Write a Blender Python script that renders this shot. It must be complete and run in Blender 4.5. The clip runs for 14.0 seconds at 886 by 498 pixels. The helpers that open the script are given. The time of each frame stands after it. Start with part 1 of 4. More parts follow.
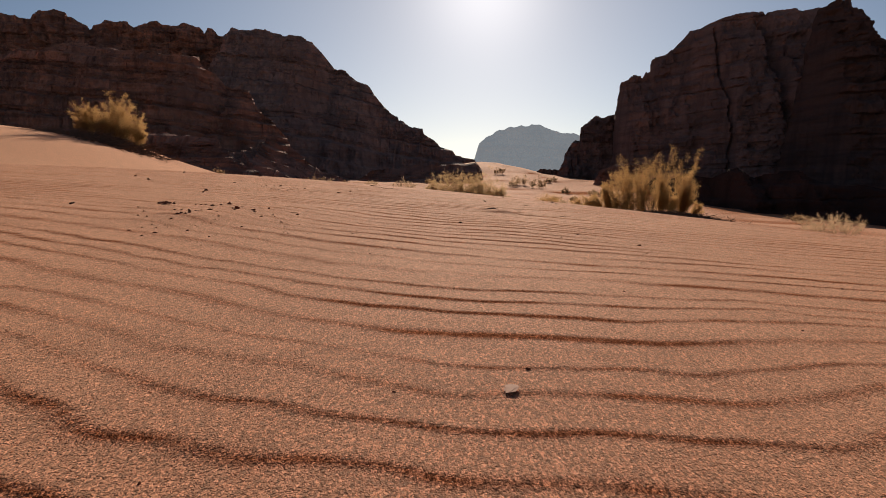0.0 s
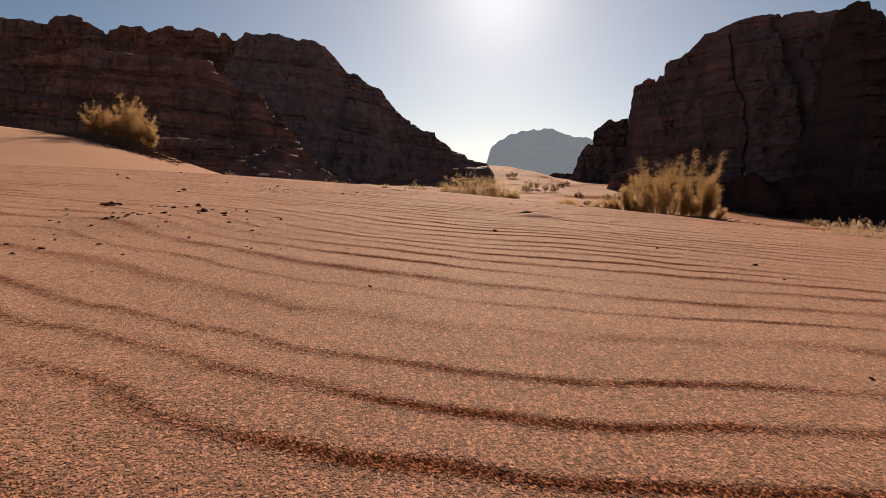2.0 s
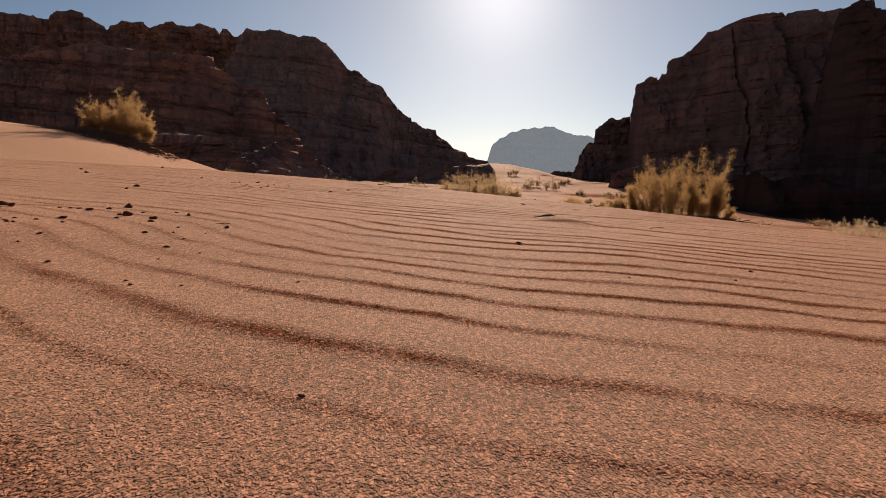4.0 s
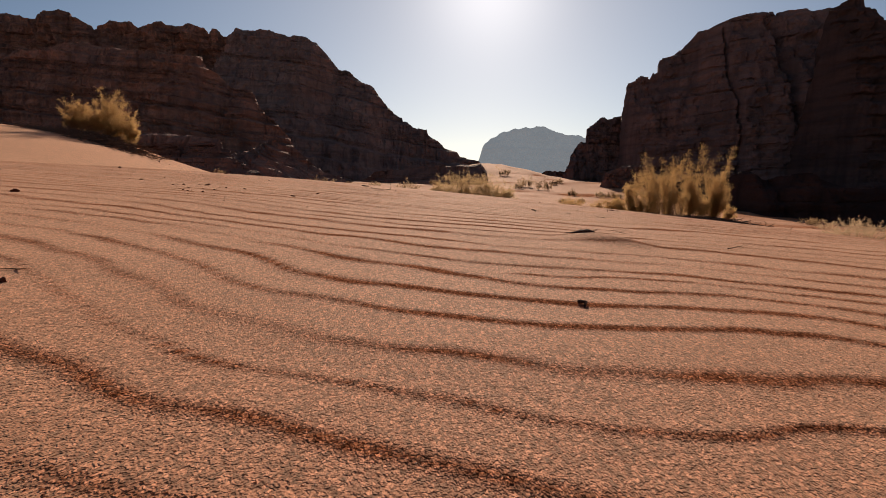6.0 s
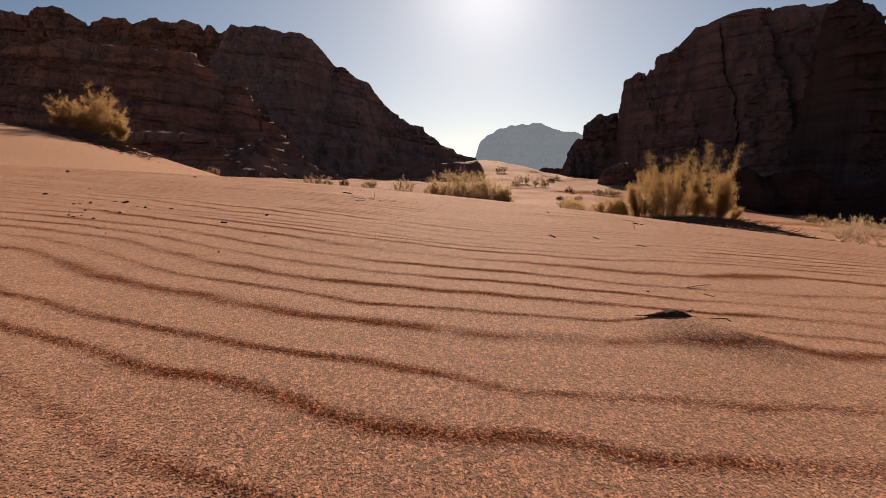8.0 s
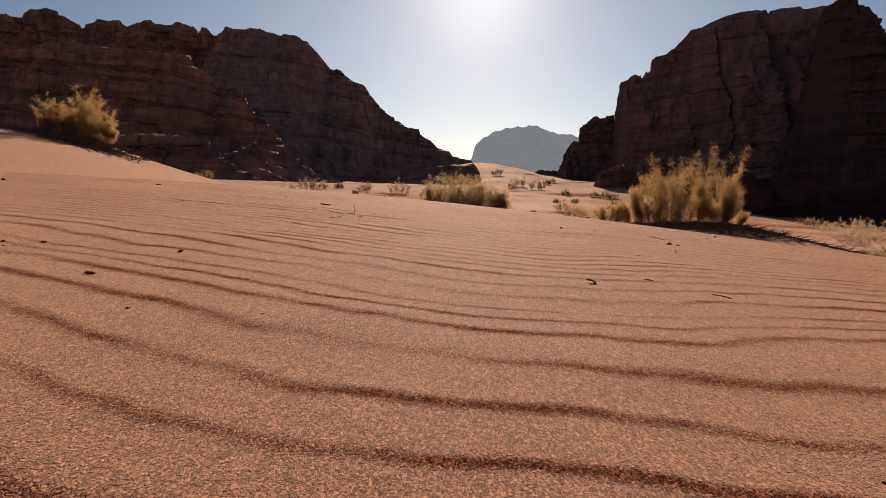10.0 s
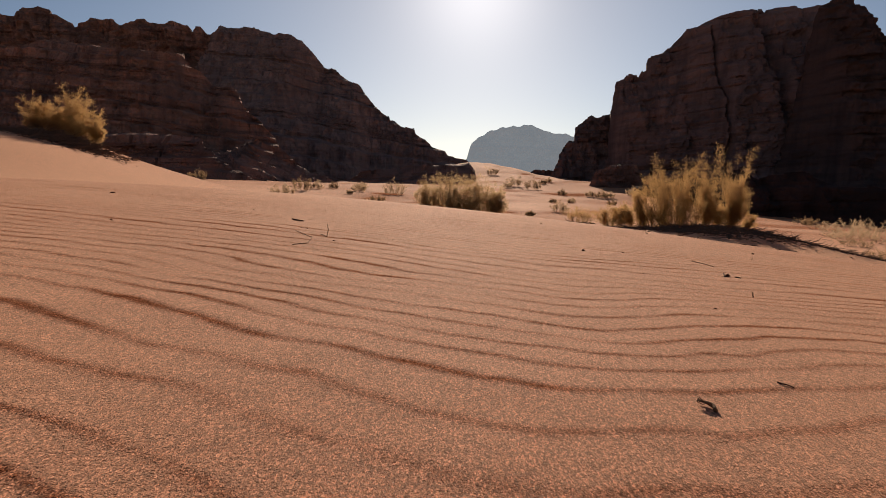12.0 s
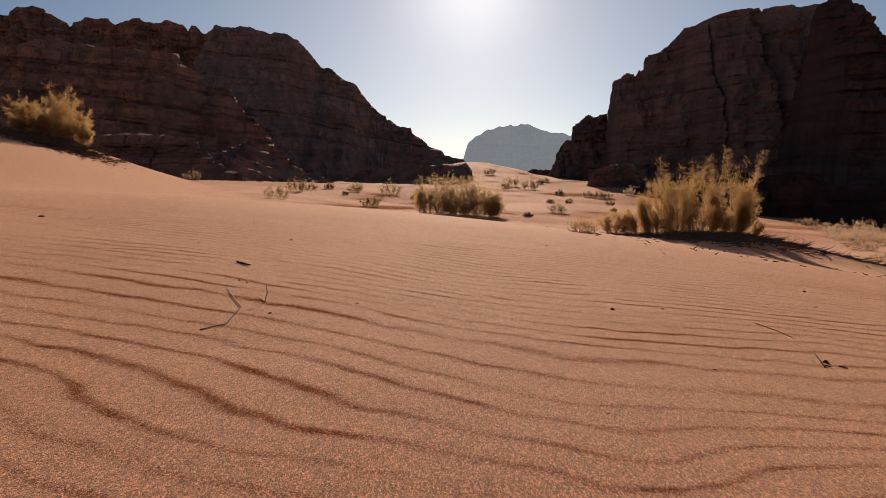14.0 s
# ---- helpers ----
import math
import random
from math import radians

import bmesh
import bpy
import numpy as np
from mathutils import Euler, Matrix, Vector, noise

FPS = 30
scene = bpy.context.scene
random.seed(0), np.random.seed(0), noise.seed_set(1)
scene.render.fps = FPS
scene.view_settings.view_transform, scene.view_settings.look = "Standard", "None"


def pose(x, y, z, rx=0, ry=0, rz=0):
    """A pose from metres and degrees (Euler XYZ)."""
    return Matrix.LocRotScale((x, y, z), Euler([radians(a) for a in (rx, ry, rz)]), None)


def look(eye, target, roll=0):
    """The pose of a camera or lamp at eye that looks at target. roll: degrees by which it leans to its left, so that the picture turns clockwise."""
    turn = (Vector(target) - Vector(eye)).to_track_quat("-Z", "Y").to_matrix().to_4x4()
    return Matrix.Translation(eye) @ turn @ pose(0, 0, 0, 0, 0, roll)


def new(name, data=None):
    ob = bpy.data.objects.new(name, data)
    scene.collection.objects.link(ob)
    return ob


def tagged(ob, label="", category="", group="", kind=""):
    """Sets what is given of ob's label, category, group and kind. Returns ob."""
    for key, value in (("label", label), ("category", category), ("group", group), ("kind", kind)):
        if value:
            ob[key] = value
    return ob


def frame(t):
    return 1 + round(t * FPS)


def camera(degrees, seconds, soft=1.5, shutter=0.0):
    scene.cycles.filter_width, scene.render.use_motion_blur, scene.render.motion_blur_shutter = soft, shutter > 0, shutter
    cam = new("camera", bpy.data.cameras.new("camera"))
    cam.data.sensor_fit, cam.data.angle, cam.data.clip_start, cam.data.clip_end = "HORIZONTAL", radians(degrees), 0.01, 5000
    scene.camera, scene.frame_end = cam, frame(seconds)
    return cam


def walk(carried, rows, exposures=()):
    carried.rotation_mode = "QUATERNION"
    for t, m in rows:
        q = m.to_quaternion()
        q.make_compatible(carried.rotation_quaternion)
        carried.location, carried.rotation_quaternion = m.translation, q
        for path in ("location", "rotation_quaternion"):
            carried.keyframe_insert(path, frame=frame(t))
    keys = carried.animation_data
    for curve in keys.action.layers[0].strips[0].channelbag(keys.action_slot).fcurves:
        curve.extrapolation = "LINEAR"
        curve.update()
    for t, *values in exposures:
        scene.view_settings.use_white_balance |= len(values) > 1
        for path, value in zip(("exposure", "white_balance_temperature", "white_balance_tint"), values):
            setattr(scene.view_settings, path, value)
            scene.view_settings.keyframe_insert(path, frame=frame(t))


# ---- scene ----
cam = camera(70.0, 14.0, soft=0.9)
PATH = [
    (0, (-0.004, -0.058, 0.158), (-0.005, 1.933, -0.029), 0.1),
    (0.5, (-0.021, 0.053, 0.164), (-0.035, 2.044, -0.028), 0.3),
    (1, (-0.033, 0.155, 0.16), (-0.055, 2.145, -0.029), 0.4),
    (1.5, (-0.04, 0.263, 0.154), (-0.073, 2.254, -0.031), 0.4),
    (2, (-0.041, 0.362, 0.145), (-0.079, 2.353, -0.03), 0.2),
    (2.2, (-0.045, 0.397, 0.146), (-0.079, 2.389, -0.029), 0.4),
    (4.3, (-0.057, 0.776, 0.148), (-0.096, 2.767, -0.035), 0.5),
    (4.5, (-0.058, 0.824, 0.15), (-0.092, 2.815, -0.033), 0.4),
    (5, (-0.058, 0.941, 0.155), (-0.086, 2.932, -0.032), 0.3),
    (5.5, (-0.059, 1.069, 0.155), (-0.08, 3.06, -0.031), 0.3),
    (6, (-0.068, 1.183, 0.158), (-0.081, 3.174, -0.024), 0.3),
    (6.5, (-0.07, 1.302, 0.158), (-0.078, 3.295, -0.012), 0.2),
    (7, (-0.064, 1.439, 0.167), (-0.067, 3.432, 0.0), 0.2),
    (7.5, (-0.058, 1.56, 0.194), (-0.061, 3.551, 0.005), 0.2),
    (8, (-0.054, 1.677, 0.214), (-0.057, 3.668, 0.022), 0.2),
    (8.5, (-0.049, 1.821, 0.23), (-0.049, 3.812, 0.037), 0.3),
    (9, (-0.045, 1.937, 0.239), (-0.042, 3.928, 0.049), 0.3),
    (11.5, (-0.052, 2.495, 0.28), (-0.033, 4.487, 0.098), 0.0),
    (12, (-0.047, 2.627, 0.299), (-0.023, 4.619, 0.113), 0.1),
    (12.5, (-0.04, 2.755, 0.321), (-0.011, 4.746, 0.135), 0.0),
    (13, (-0.035, 2.872, 0.349), (-0.006, 4.863, 0.161), 0.1),
    (13.5, (-0.027, 3.005, 0.375), (0.005, 4.997, 0.189), -0.0),
    (14, (-0.009, 3.148, 0.401), (0.024, 5.139, 0.213), 0.0),
]
walk(cam, [(t, look(eye, target, roll)) for t, eye, target, roll in PATH],
     exposures=[(0, 0.24, 6800, 11)])

# ---- light ----
SUN_EL, SUN_AZ = radians(18.0), radians(3.6)      # azimuth from +y towards +x
world = bpy.data.worlds.new("world")
scene.world = world
world.use_nodes = True
wn = world.node_tree
sky = wn.nodes.new("ShaderNodeTexSky")
sky.sky_type = "NISHITA"
sky.sun_disc = False
sky.sun_elevation, sky.sun_rotation = SUN_EL, SUN_AZ
sky.altitude, sky.air_density, sky.dust_density, sky.ozone_density = 1200, 0.8, 0.5, 1.5
wn.nodes["Background"].inputs["Strength"].default_value = 0.05
sun = new("sun", bpy.data.lights.new("sun", "SUN"))
sun.data.energy, sun.data.angle, sun.data.color = 5.0, radians(0.8), (1.0, 0.84, 0.68)
SUN_DIR = Vector((math.sin(SUN_AZ) * math.cos(SUN_EL), math.cos(SUN_AZ) * math.cos(SUN_EL), math.sin(SUN_EL)))
sun.matrix_world = look(SUN_DIR * 50, (0, 0, 0))


def aureole(sky_colour, spread, amount):
    """Adds a painted glow round the sun to the sky colour, for dust and lens glare."""
    way = wn.nodes.new("ShaderNodeTexCoord").outputs["Generated"]
    near = wn.nodes.new("ShaderNodeVectorMath")
    near.operation = "DOT_PRODUCT"
    near.inputs[1].default_value = SUN_DIR
    wn.links.new(way, near.inputs[0])
    fall = wn.nodes.new("ShaderNodeMath")
    fall.operation, fall.use_clamp = "POWER", True
    fall.inputs[1].default_value = spread
    wn.links.new(near.outputs["Value"], fall.inputs[0])
    total = wn.nodes.new("ShaderNodeVectorMath")
    total.operation = "MULTIPLY_ADD"
    total.inputs[1].default_value = [amount * c for c in (1.0, 0.95, 0.93)]
    wn.links.new(fall.outputs[0], total.inputs[0])
    wn.links.new(sky_colour, total.inputs[2])
    return total.outputs[0]


wn.links.new(aureole(aureole(sky.outputs["Color"], 9, 2.6), 240, 6.0), wn.nodes["Background"].inputs["Color"])


# ---- materials ----
def material(name, rough=0.9):
    m = bpy.data.materials.new(name)
    m.use_nodes = True
    b = m.node_tree.nodes["Principled BSDF"]
    b.inputs["Roughness"].default_value = rough
    b.inputs["Specular IOR Level"].default_value = 0.04
    return m, m.node_tree, b


def node(tree, kind, links=(), **values):
    """A node with its named inputs set; links: (input, socket)."""
    n = tree.nodes.new(kind)
    for key, value in values.items():
        n.inputs[key.replace("_", " ")].default_value = value
    for key, socket in links:
        tree.links.new(socket, n.inputs[key])
    return n


def noise_tex(tree, co, scale, detail=4.0, rough=0.55):
    n = node(tree, "ShaderNodeTexNoise", [("Vector", co)], Scale=scale, Detail=detail, Roughness=rough)
    return n.outputs["Fac"]


def ramp(tree, fac, *stops):
    n = tree.nodes.new("ShaderNodeValToRGB")
    tree.links.new(fac, n.inputs["Fac"])
    e = n.color_ramp.elements
    while len(e) < len(stops):
        e.new(0.5)
    for el, (p, c) in zip(e, stops):
        el.position, el.color = p, (*c, 1)
    return n.outputs["Color"]


def mixed(tree, fac, a, b, how="MIX"):
    n = tree.nodes.new("ShaderNodeMix")
    n.data_type, n.blend_type = "RGBA", how
    if isinstance(fac, float):
        n.inputs[0].default_value = fac
    else:
        tree.links.new(fac, n.inputs[0])
    for i, v in ((6, a), (7, b)):
        if isinstance(v, tuple):
            n.inputs[i].default_value = (*v, 1)
        else:
            tree.links.new(v, n.inputs[i])
    return n.outputs[2]


def bump(tree, height, strength, distance, normal=None):
    n = node(tree, "ShaderNodeBump", [("Height", height)], Strength=strength, Distance=distance)
    if normal:
        tree.links.new(normal, n.inputs["Normal"])
    return n.outputs["Normal"]


def coords(tree):
    return tree.nodes.new("ShaderNodeNewGeometry").outputs["Position"]


def math_node(tree, how, a, b):
    n = tree.nodes.new("ShaderNodeMath")
    n.operation = how
    for i, v in enumerate((a, b)):
        if isinstance(v, (int, float)):
            n.inputs[i].default_value = v
        else:
            tree.links.new(v, n.inputs[i])
    return n.outputs[0]


def sand_material():
    m, t, b = material("sand", 0.9)
    b.inputs["Sheen Roughness"].default_value = 0.6
    b.inputs["Sheen Tint"].default_value = (0.95, 0.60, 0.40, 1)
    co = coords(t)
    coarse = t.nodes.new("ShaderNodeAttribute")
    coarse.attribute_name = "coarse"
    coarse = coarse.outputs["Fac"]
    big = noise_tex(t, co, 0.7, 5)
    mid = noise_tex(t, co, 9.0, 4)
    fine = noise_tex(t, co, 45.0, 3)
    wind = node(t, "ShaderNodeMapping", [("Vector", co)], Scale=(1.0, 0.52, 1.0)).outputs[0]      # grains drawn out along the wind
    stir = node(t, "ShaderNodeTexNoise", [("Vector", co)], Scale=420.0, Detail=1.0)
    warp = node(t, "ShaderNodeVectorMath", [(0, stir.outputs["Color"]), (2, wind)])
    warp.operation = "MULTIPLY_ADD"
    warp.inputs[1].default_value = (0.0012, 0.0012, 0.0012)
    wind = warp.outputs[0]
    clump = noise_tex(t, wind, 560.0, 0.0, 0.5)
    pile = noise_tex(t, wind, 1250.0, 0.0, 0.5)
    grain = node(t, "ShaderNodeTexVoronoi", [("Vector", wind)], Scale=1000.0)
    large = node(t, "ShaderNodeTexVoronoi", [("Vector", wind)], Scale=520.0)
    base = ramp(t, big, (0.3, (0.567, 0.214, 0.111)), (0.7, (0.617, 0.250, 0.139)))
    base = mixed(t, ramp(t, mid, (0.35, (0, 0, 0)), (0.75, (0.5, 0.5, 0.5))), base, (0.567, 0.199, 0.093))
    base = mixed(t, ramp(t, fine, (0.3, (0, 0, 0)), (0.7, (0.25, 0.25, 0.25))), base, (0.636, 0.281, 0.163))
    # red-brown shade of the ripple faces, put into the coarse grains' colour
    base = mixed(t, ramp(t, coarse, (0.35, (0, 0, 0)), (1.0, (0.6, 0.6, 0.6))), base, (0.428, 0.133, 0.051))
    tint = ramp(t, grain.outputs["Color"], (0.2, (0.16, 0.10, 0.07)), (0.38, (0.62, 0.54, 0.49)), (0.52, (1.0, 1.0, 1.0)), (0.66, (1.3, 1.3, 1.3)), (0.82, (1.9, 1.98, 2.05)))
    amount = ramp(t, coarse, (0.0, (0.56, 0.56, 0.56)), (1.0, (1.0, 1.0, 1.0)))
    big_grain = ramp(t, large.outputs["Color"], (0.2, (0.3, 0.22, 0.18)), (0.38, (0.78, 0.73, 0.69)), (0.6, (1.05, 1.05, 1.05)), (0.82, (1.5, 1.53, 1.56)))
    col = mixed(t, 0.7, mixed(t, 0.8, base, big_grain, "MULTIPLY"), tint, "MULTIPLY")
    t.links.new(col, b.inputs["Base Color"])
    t.links.new(ramp(t, coarse, (0.0, (0.6, 0.6, 0.6)), (0.8, (0.05, 0.05, 0.05))), b.inputs["Sheen Weight"])      # less sheen on the ripple faces, so their painted shade stays red-brown
    t.links.new(ramp(t, coarse, (0.0, (0.15, 0.15, 0.15)), (0.7, (0.0, 0.0, 0.0))), b.inputs["Specular IOR Level"])
    n1 = bump(t, fine, 0.25, 0.003)
    n2 = bump(t, math_node(t, "MULTIPLY", clump, amount), 1.0, 0.0013, n1)
    n3 = bump(t, math_node(t, "MULTIPLY", pile, amount), 1.0, 0.0013, n2)
    n4 = bump(t, math_node(t, "MULTIPLY", large.outputs["Distance"], coarse), 1.0, -0.0006, n3)
    t.links.new(n4, b.inputs["Normal"])
    # light that passes through the quartz grains
    glow = node(t, "ShaderNodeBsdfTranslucent", [("Color", mixed(t, 0.6, col, (0.62, 0.20, 0.07))), ("Normal", n4)])
    mix = node(t, "ShaderNodeMixShader", [(1, b.outputs[0]), (2, glow.outputs[0])], Fac=0.28)
    t.links.new(mix.outputs[0], t.nodes["Material Output"].inputs["Surface"])
    return m


def rock_material(name, light, dark, varnish):
    m, t, b = material(name, 0.9)
    co = coords(t)
    stretch = node(t, "ShaderNodeMapping", [("Vector", co)], Scale=(0.12, 0.12, 1.6))
    strata = noise_tex(t, stretch.outputs[0], 0.5, 6, 0.6)
    streak = node(t, "ShaderNodeMapping", [("Vector", co)], Scale=(0.7, 0.7, 0.05))
    run = noise_tex(t, streak.outputs[0], 0.6, 5, 0.6)
    patch = noise_tex(t, co, 0.09, 5)
    col = ramp(t, strata, (0.3, dark), (0.55, light), (0.75, tuple(c * 0.8 for c in light)))
    col = mixed(t, ramp(t, run, (0.45, (0, 0, 0)), (0.7, (0.8, 0.8, 0.8))), col, varnish)
    col = mixed(t, ramp(t, patch, (0.4, (0, 0, 0)), (0.65, (0.6, 0.6, 0.6))), col, dark)
    t.links.new(col, b.inputs["Base Color"])
    n1 = bump(t, strata, 0.35, 0.6)
    n2 = bump(t, noise_tex(t, co, 1.2, 6, 0.65), 0.7, 0.5, n1)
    t.links.new(n2, b.inputs["Normal"])
    return m


def plain_material(name, a, b_col, scale, rough=0.9, depth=0.002):
    m, t, b = material(name, rough)
    co = coords(t)
    f = noise_tex(t, co, scale, 4)
    col = mixed(t, f, a, b_col)
    t.links.new(col, b.inputs["Base Color"])
    t.links.new(bump(t, f, 0.5, depth), b.inputs["Normal"])
    return m


def sprig_material(name, young, old):
    m, t, b = material(name, 0.8)
    info = t.nodes.new("ShaderNodeNewGeometry").outputs["Random Per Island"]
    col = ramp(t, info, (0.0, old), (0.5, tuple((p + q) / 2 for p, q in zip(young, old))), (1.0, young))
    t.links.new(col, b.inputs["Base Color"])
    b.inputs["Subsurface Weight"].default_value = 0.0
    trans = node(t, "ShaderNodeBsdfTranslucent", [("Color", col)])
    mix = node(t, "ShaderNodeMixShader", Fac=0.78)
    t.links.new(b.outputs[0], mix.inputs[1])
    t.links.new(trans.outputs[0], mix.inputs[2])
    t.links.new(mix.outputs[0], t.nodes["Material Output"].inputs["Surface"])
    return m


def grain_material():
    m, t, b = material("coarse_grain", 0.6)
    info = t.nodes.new("ShaderNodeNewGeometry").outputs["Random Per Island"]
    col = ramp(t, info, (0.0, (0.30, 0.10, 0.04)), (0.4, (0.48, 0.18, 0.08)), (0.8, (0.62, 0.28, 0.14)), (1.0, (0.75, 0.48, 0.32)))
    t.links.new(col, b.inputs["Base Color"])
    trans = node(t, "ShaderNodeBsdfTranslucent", [("Color", col)])
    mix = node(t, "ShaderNodeMixShader", Fac=0.5)
    t.links.new(b.outputs[0], mix.inputs[1])
    t.links.new(trans.outputs[0], mix.inputs[2])
    t.links.new(mix.outputs[0], t.nodes["Material Output"].inputs["Surface"])
    return m


SAND = sand_material()
GRAIN = grain_material()
ROCK_LEFT = rock_material("dark_sandstone", (0.40, 0.20, 0.14), (0.155, 0.088, 0.068), (0.078, 0.054, 0.049))
ROCK_DOME = rock_material("brown_sandstone", (0.33, 0.195, 0.155), (0.18, 0.112, 0.094), (0.10, 0.073, 0.068))
# darker sandstone for the right wall: its shade is put into the colour
ROCK_WALL_SHADE = rock_material("shaded_wall_sandstone", (0.115, 0.071, 0.06), (0.058, 0.042, 0.038), (0.031, 0.026, 0.025))
# blackest tone, carrying the deep shade along the cliff foot
ROCK_FOOT_SHADE = rock_material("shaded_foot_rock", (0.06, 0.037, 0.032), (0.032, 0.023, 0.021), (0.018, 0.015, 0.015))
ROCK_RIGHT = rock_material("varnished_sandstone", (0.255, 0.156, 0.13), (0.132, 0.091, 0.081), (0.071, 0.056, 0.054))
STONE = plain_material("dark_stone", (0.085, 0.028, 0.016), (0.16, 0.056, 0.032), 90.0)
PALE_STONE = plain_material("pale_pebble", (0.40, 0.175, 0.10), (0.26, 0.10, 0.055), 150.0, 0.7, 0.0004)
TWIG = plain_material("dry_twig", (0.085, 0.05, 0.03), (0.17, 0.105, 0.065), 60.0)
STEM = plain_material("straw_stem", (0.30, 0.21, 0.12), (0.42, 0.31, 0.18), 60.0)
BARK = plain_material("weathered_bark", (0.04, 0.022, 0.016), (0.10, 0.058, 0.042), 300.0, 0.9, 0.0008)
DEAD_WOOD = plain_material("dead_wood", (0.14, 0.095, 0.066), (0.32, 0.23, 0.155), 30.0)
LITTER = plain_material("plant_litter", (0.085, 0.055, 0.04), (0.21, 0.14, 0.098), 30.0)
GOLD = sprig_material("golden_sprigs", (0.47, 0.292, 0.13), (0.31, 0.19, 0.085))
OLIVE = sprig_material("olive_sprigs", (0.52, 0.36, 0.195), (0.36, 0.25, 0.137))
SCRUB = sprig_material("brown_sprigs", (0.28, 0.18, 0.105), (0.185, 0.118, 0.068))
GREY = sprig_material("grey_sprigs", (0.46, 0.325, 0.21), (0.31, 0.217, 0.14))


# ---- ground ----
def smooth(a, b, v):
    t = np.clip((v - a) / (b - a), 0, 1)
    return t * t * (3 - 2 * t)


def hashed(i, j, seed):
    v = np.sin(i * 127.1 + j * 311.7 + seed * 74.7) * 43758.5453
    return v - np.floor(v)


def value_noise(x, y, seed=0):
    """Smooth noise from -1 to 1 for arrays."""
    i, j = np.floor(x), np.floor(y)
    u, v = x - i, y - j
    u, v = u * u * u * (u * (u * 6 - 15) + 10), v * v * v * (v * (v * 6 - 15) + 10)
    a, b = hashed(i, j, seed), hashed(i + 1, j, seed)
    c, d = hashed(i, j + 1, seed), hashed(i + 1, j + 1, seed)
    return 2 * ((a * (1 - u) + b * u) * (1 - v) + (c * (1 - u) + d * u) * v) - 1


def fbm(x, y, octaves=4, seed=0):
    total, amp = 0.0, 0.5
    for k in range(octaves):
        total = total + amp * value_noise(x * 2 ** k, y * 2 ** k, seed + k * 13)
        amp *= 0.5
    return total


MOUNDS = [  # x, y, height, radius: sand heaped round the bushes
    (5.1, 13.9, 0.33, 1.5), (5.9, 13.2, 0.07, 1.0), (6.8, 13.0, 0.10, 1.0), (7.7, 12.8, 0.12, 1.0), (8.6, 12.6, 0.13, 1.0), (9.5, 12.4, 0.13, 1.0), (1.2, 32.0, 0.1, 2.2), (-14.3, 27.6, 0.2, 1.6)]


def dune(x, y):
    """Height of the sand without its ripples."""
    u, v = np.clip(x, -9, 9), np.clip(y, -3, 15)
    near = (-0.0005 - 0.0474 * u + 0.0478 * v - 0.00732 * u * u - 0.010 * u * v - 0.00424 * v * v
            + 0.00005 * v ** 3 + 0.000474 * u * v * v)
    near = near - 0.03 * (x - u)
    near = near + 11.0 * smooth(-7, -46, y)      # unseen slope added behind the start to bounce warm sunlight forward
    tilt = 0.06 * (1 - smooth(60, 110, y))
    valley = (-1.0 - tilt * np.clip(x - 3, -25, 60) + 2.2 * smooth(36, 112, y)
              + 5.6 * smooth(92, 160, y) * np.exp(-((x - 9) / 17) ** 2) - 8.0 * smooth(170, 420, y))
    valley = valley + ((0.16 + 0.5 * smooth(50, 110, y)) * fbm(x * 0.07, y * 0.07, 2, 5) + 0.22 * np.maximum(fbm(x * 0.32, y * 0.25, 3, 6), 0)) * smooth(18, 40, y)
    far = near + (valley - near) * smooth(12, 26, y)
    left = -0.6 + 3.6 / (1 + np.exp(np.clip((x + 11.1) / 2.8, -30, 30)))
    w = smooth(9, 25, y) * (1 - smooth(27.5, 38, y)) * smooth(-3.5, -9.5, x)
    z = far + (left - far) * w
    for mx, my, h, r in MOUNDS:
        z = z + h * np.exp(-(((x - mx) ** 2 + (y - my) ** 2) / r ** 2))
    return z


CRESTS = [0.224, 0.294, 0.347, 0.417, 0.465, 0.569, 0.634, 0.689, 0.753, 0.908, 0.972, 1.114, 1.19, 1.278, 1.337, 1.419, 1.469, 1.579,
          1.653, 1.736, 1.828, 1.892, 2.001, 2.095, 2.249, 2.307, 2.413, 2.508, 2.613, 2.732, 2.83, 2.88, 2.936, 3.04,
          3.137, 3.255, 3.333, 3.407, 3.483, 3.565, 3.659, 3.739, 3.819, 3.891, 3.99, 4.075, 4.185, 4.327]
# millimetres by which the crests bend, every 0.2 m across and 0.3 m along
BENDS = np.array([[145, 138, 16, -10, -26, 42, 92], [163, 155, 39, -4, -7, 79, 95], [261, 169, 78, 13, 27, 49, 37], [295, 192, 53, -1, -31, -34, -30],
                 [331, 162, 54, 2, 5, -41, -84], [366, 248, 40, -3, 47, -40, -90], [355, 230, 95, 2, 8, -60, -99], [312, 132, 44, -2, 3, -6, -44],
                 [286, 144, 18, -3, -41, -31, 19], [261, 152, 55, 1, 14, 77, 127], [254, 199, 117, 1, 9, 93, 143], [323, 215, 99, 1, -51, 59, 109],
                 [281, 125, 46, -1, -79, 23, 73], [280, 207, 137, 4, -77, -78, -87]]) / 1000


def bent(x, y):
    a, b = np.clip((x + 0.6) / 0.2, 0, 5.999), np.clip((y - 0.2) / 0.3, 0, 12.999)
    i, j = a.astype(int), b.astype(int)
    u, v = a - i, smooth(0, 1, b - j)
    return (BENDS[j, i] * (1 - u) + BENDS[j, i + 1] * u) * (1 - v) + (BENDS[j + 1, i] * (1 - u) + BENDS[j + 1, i + 1] * u) * v


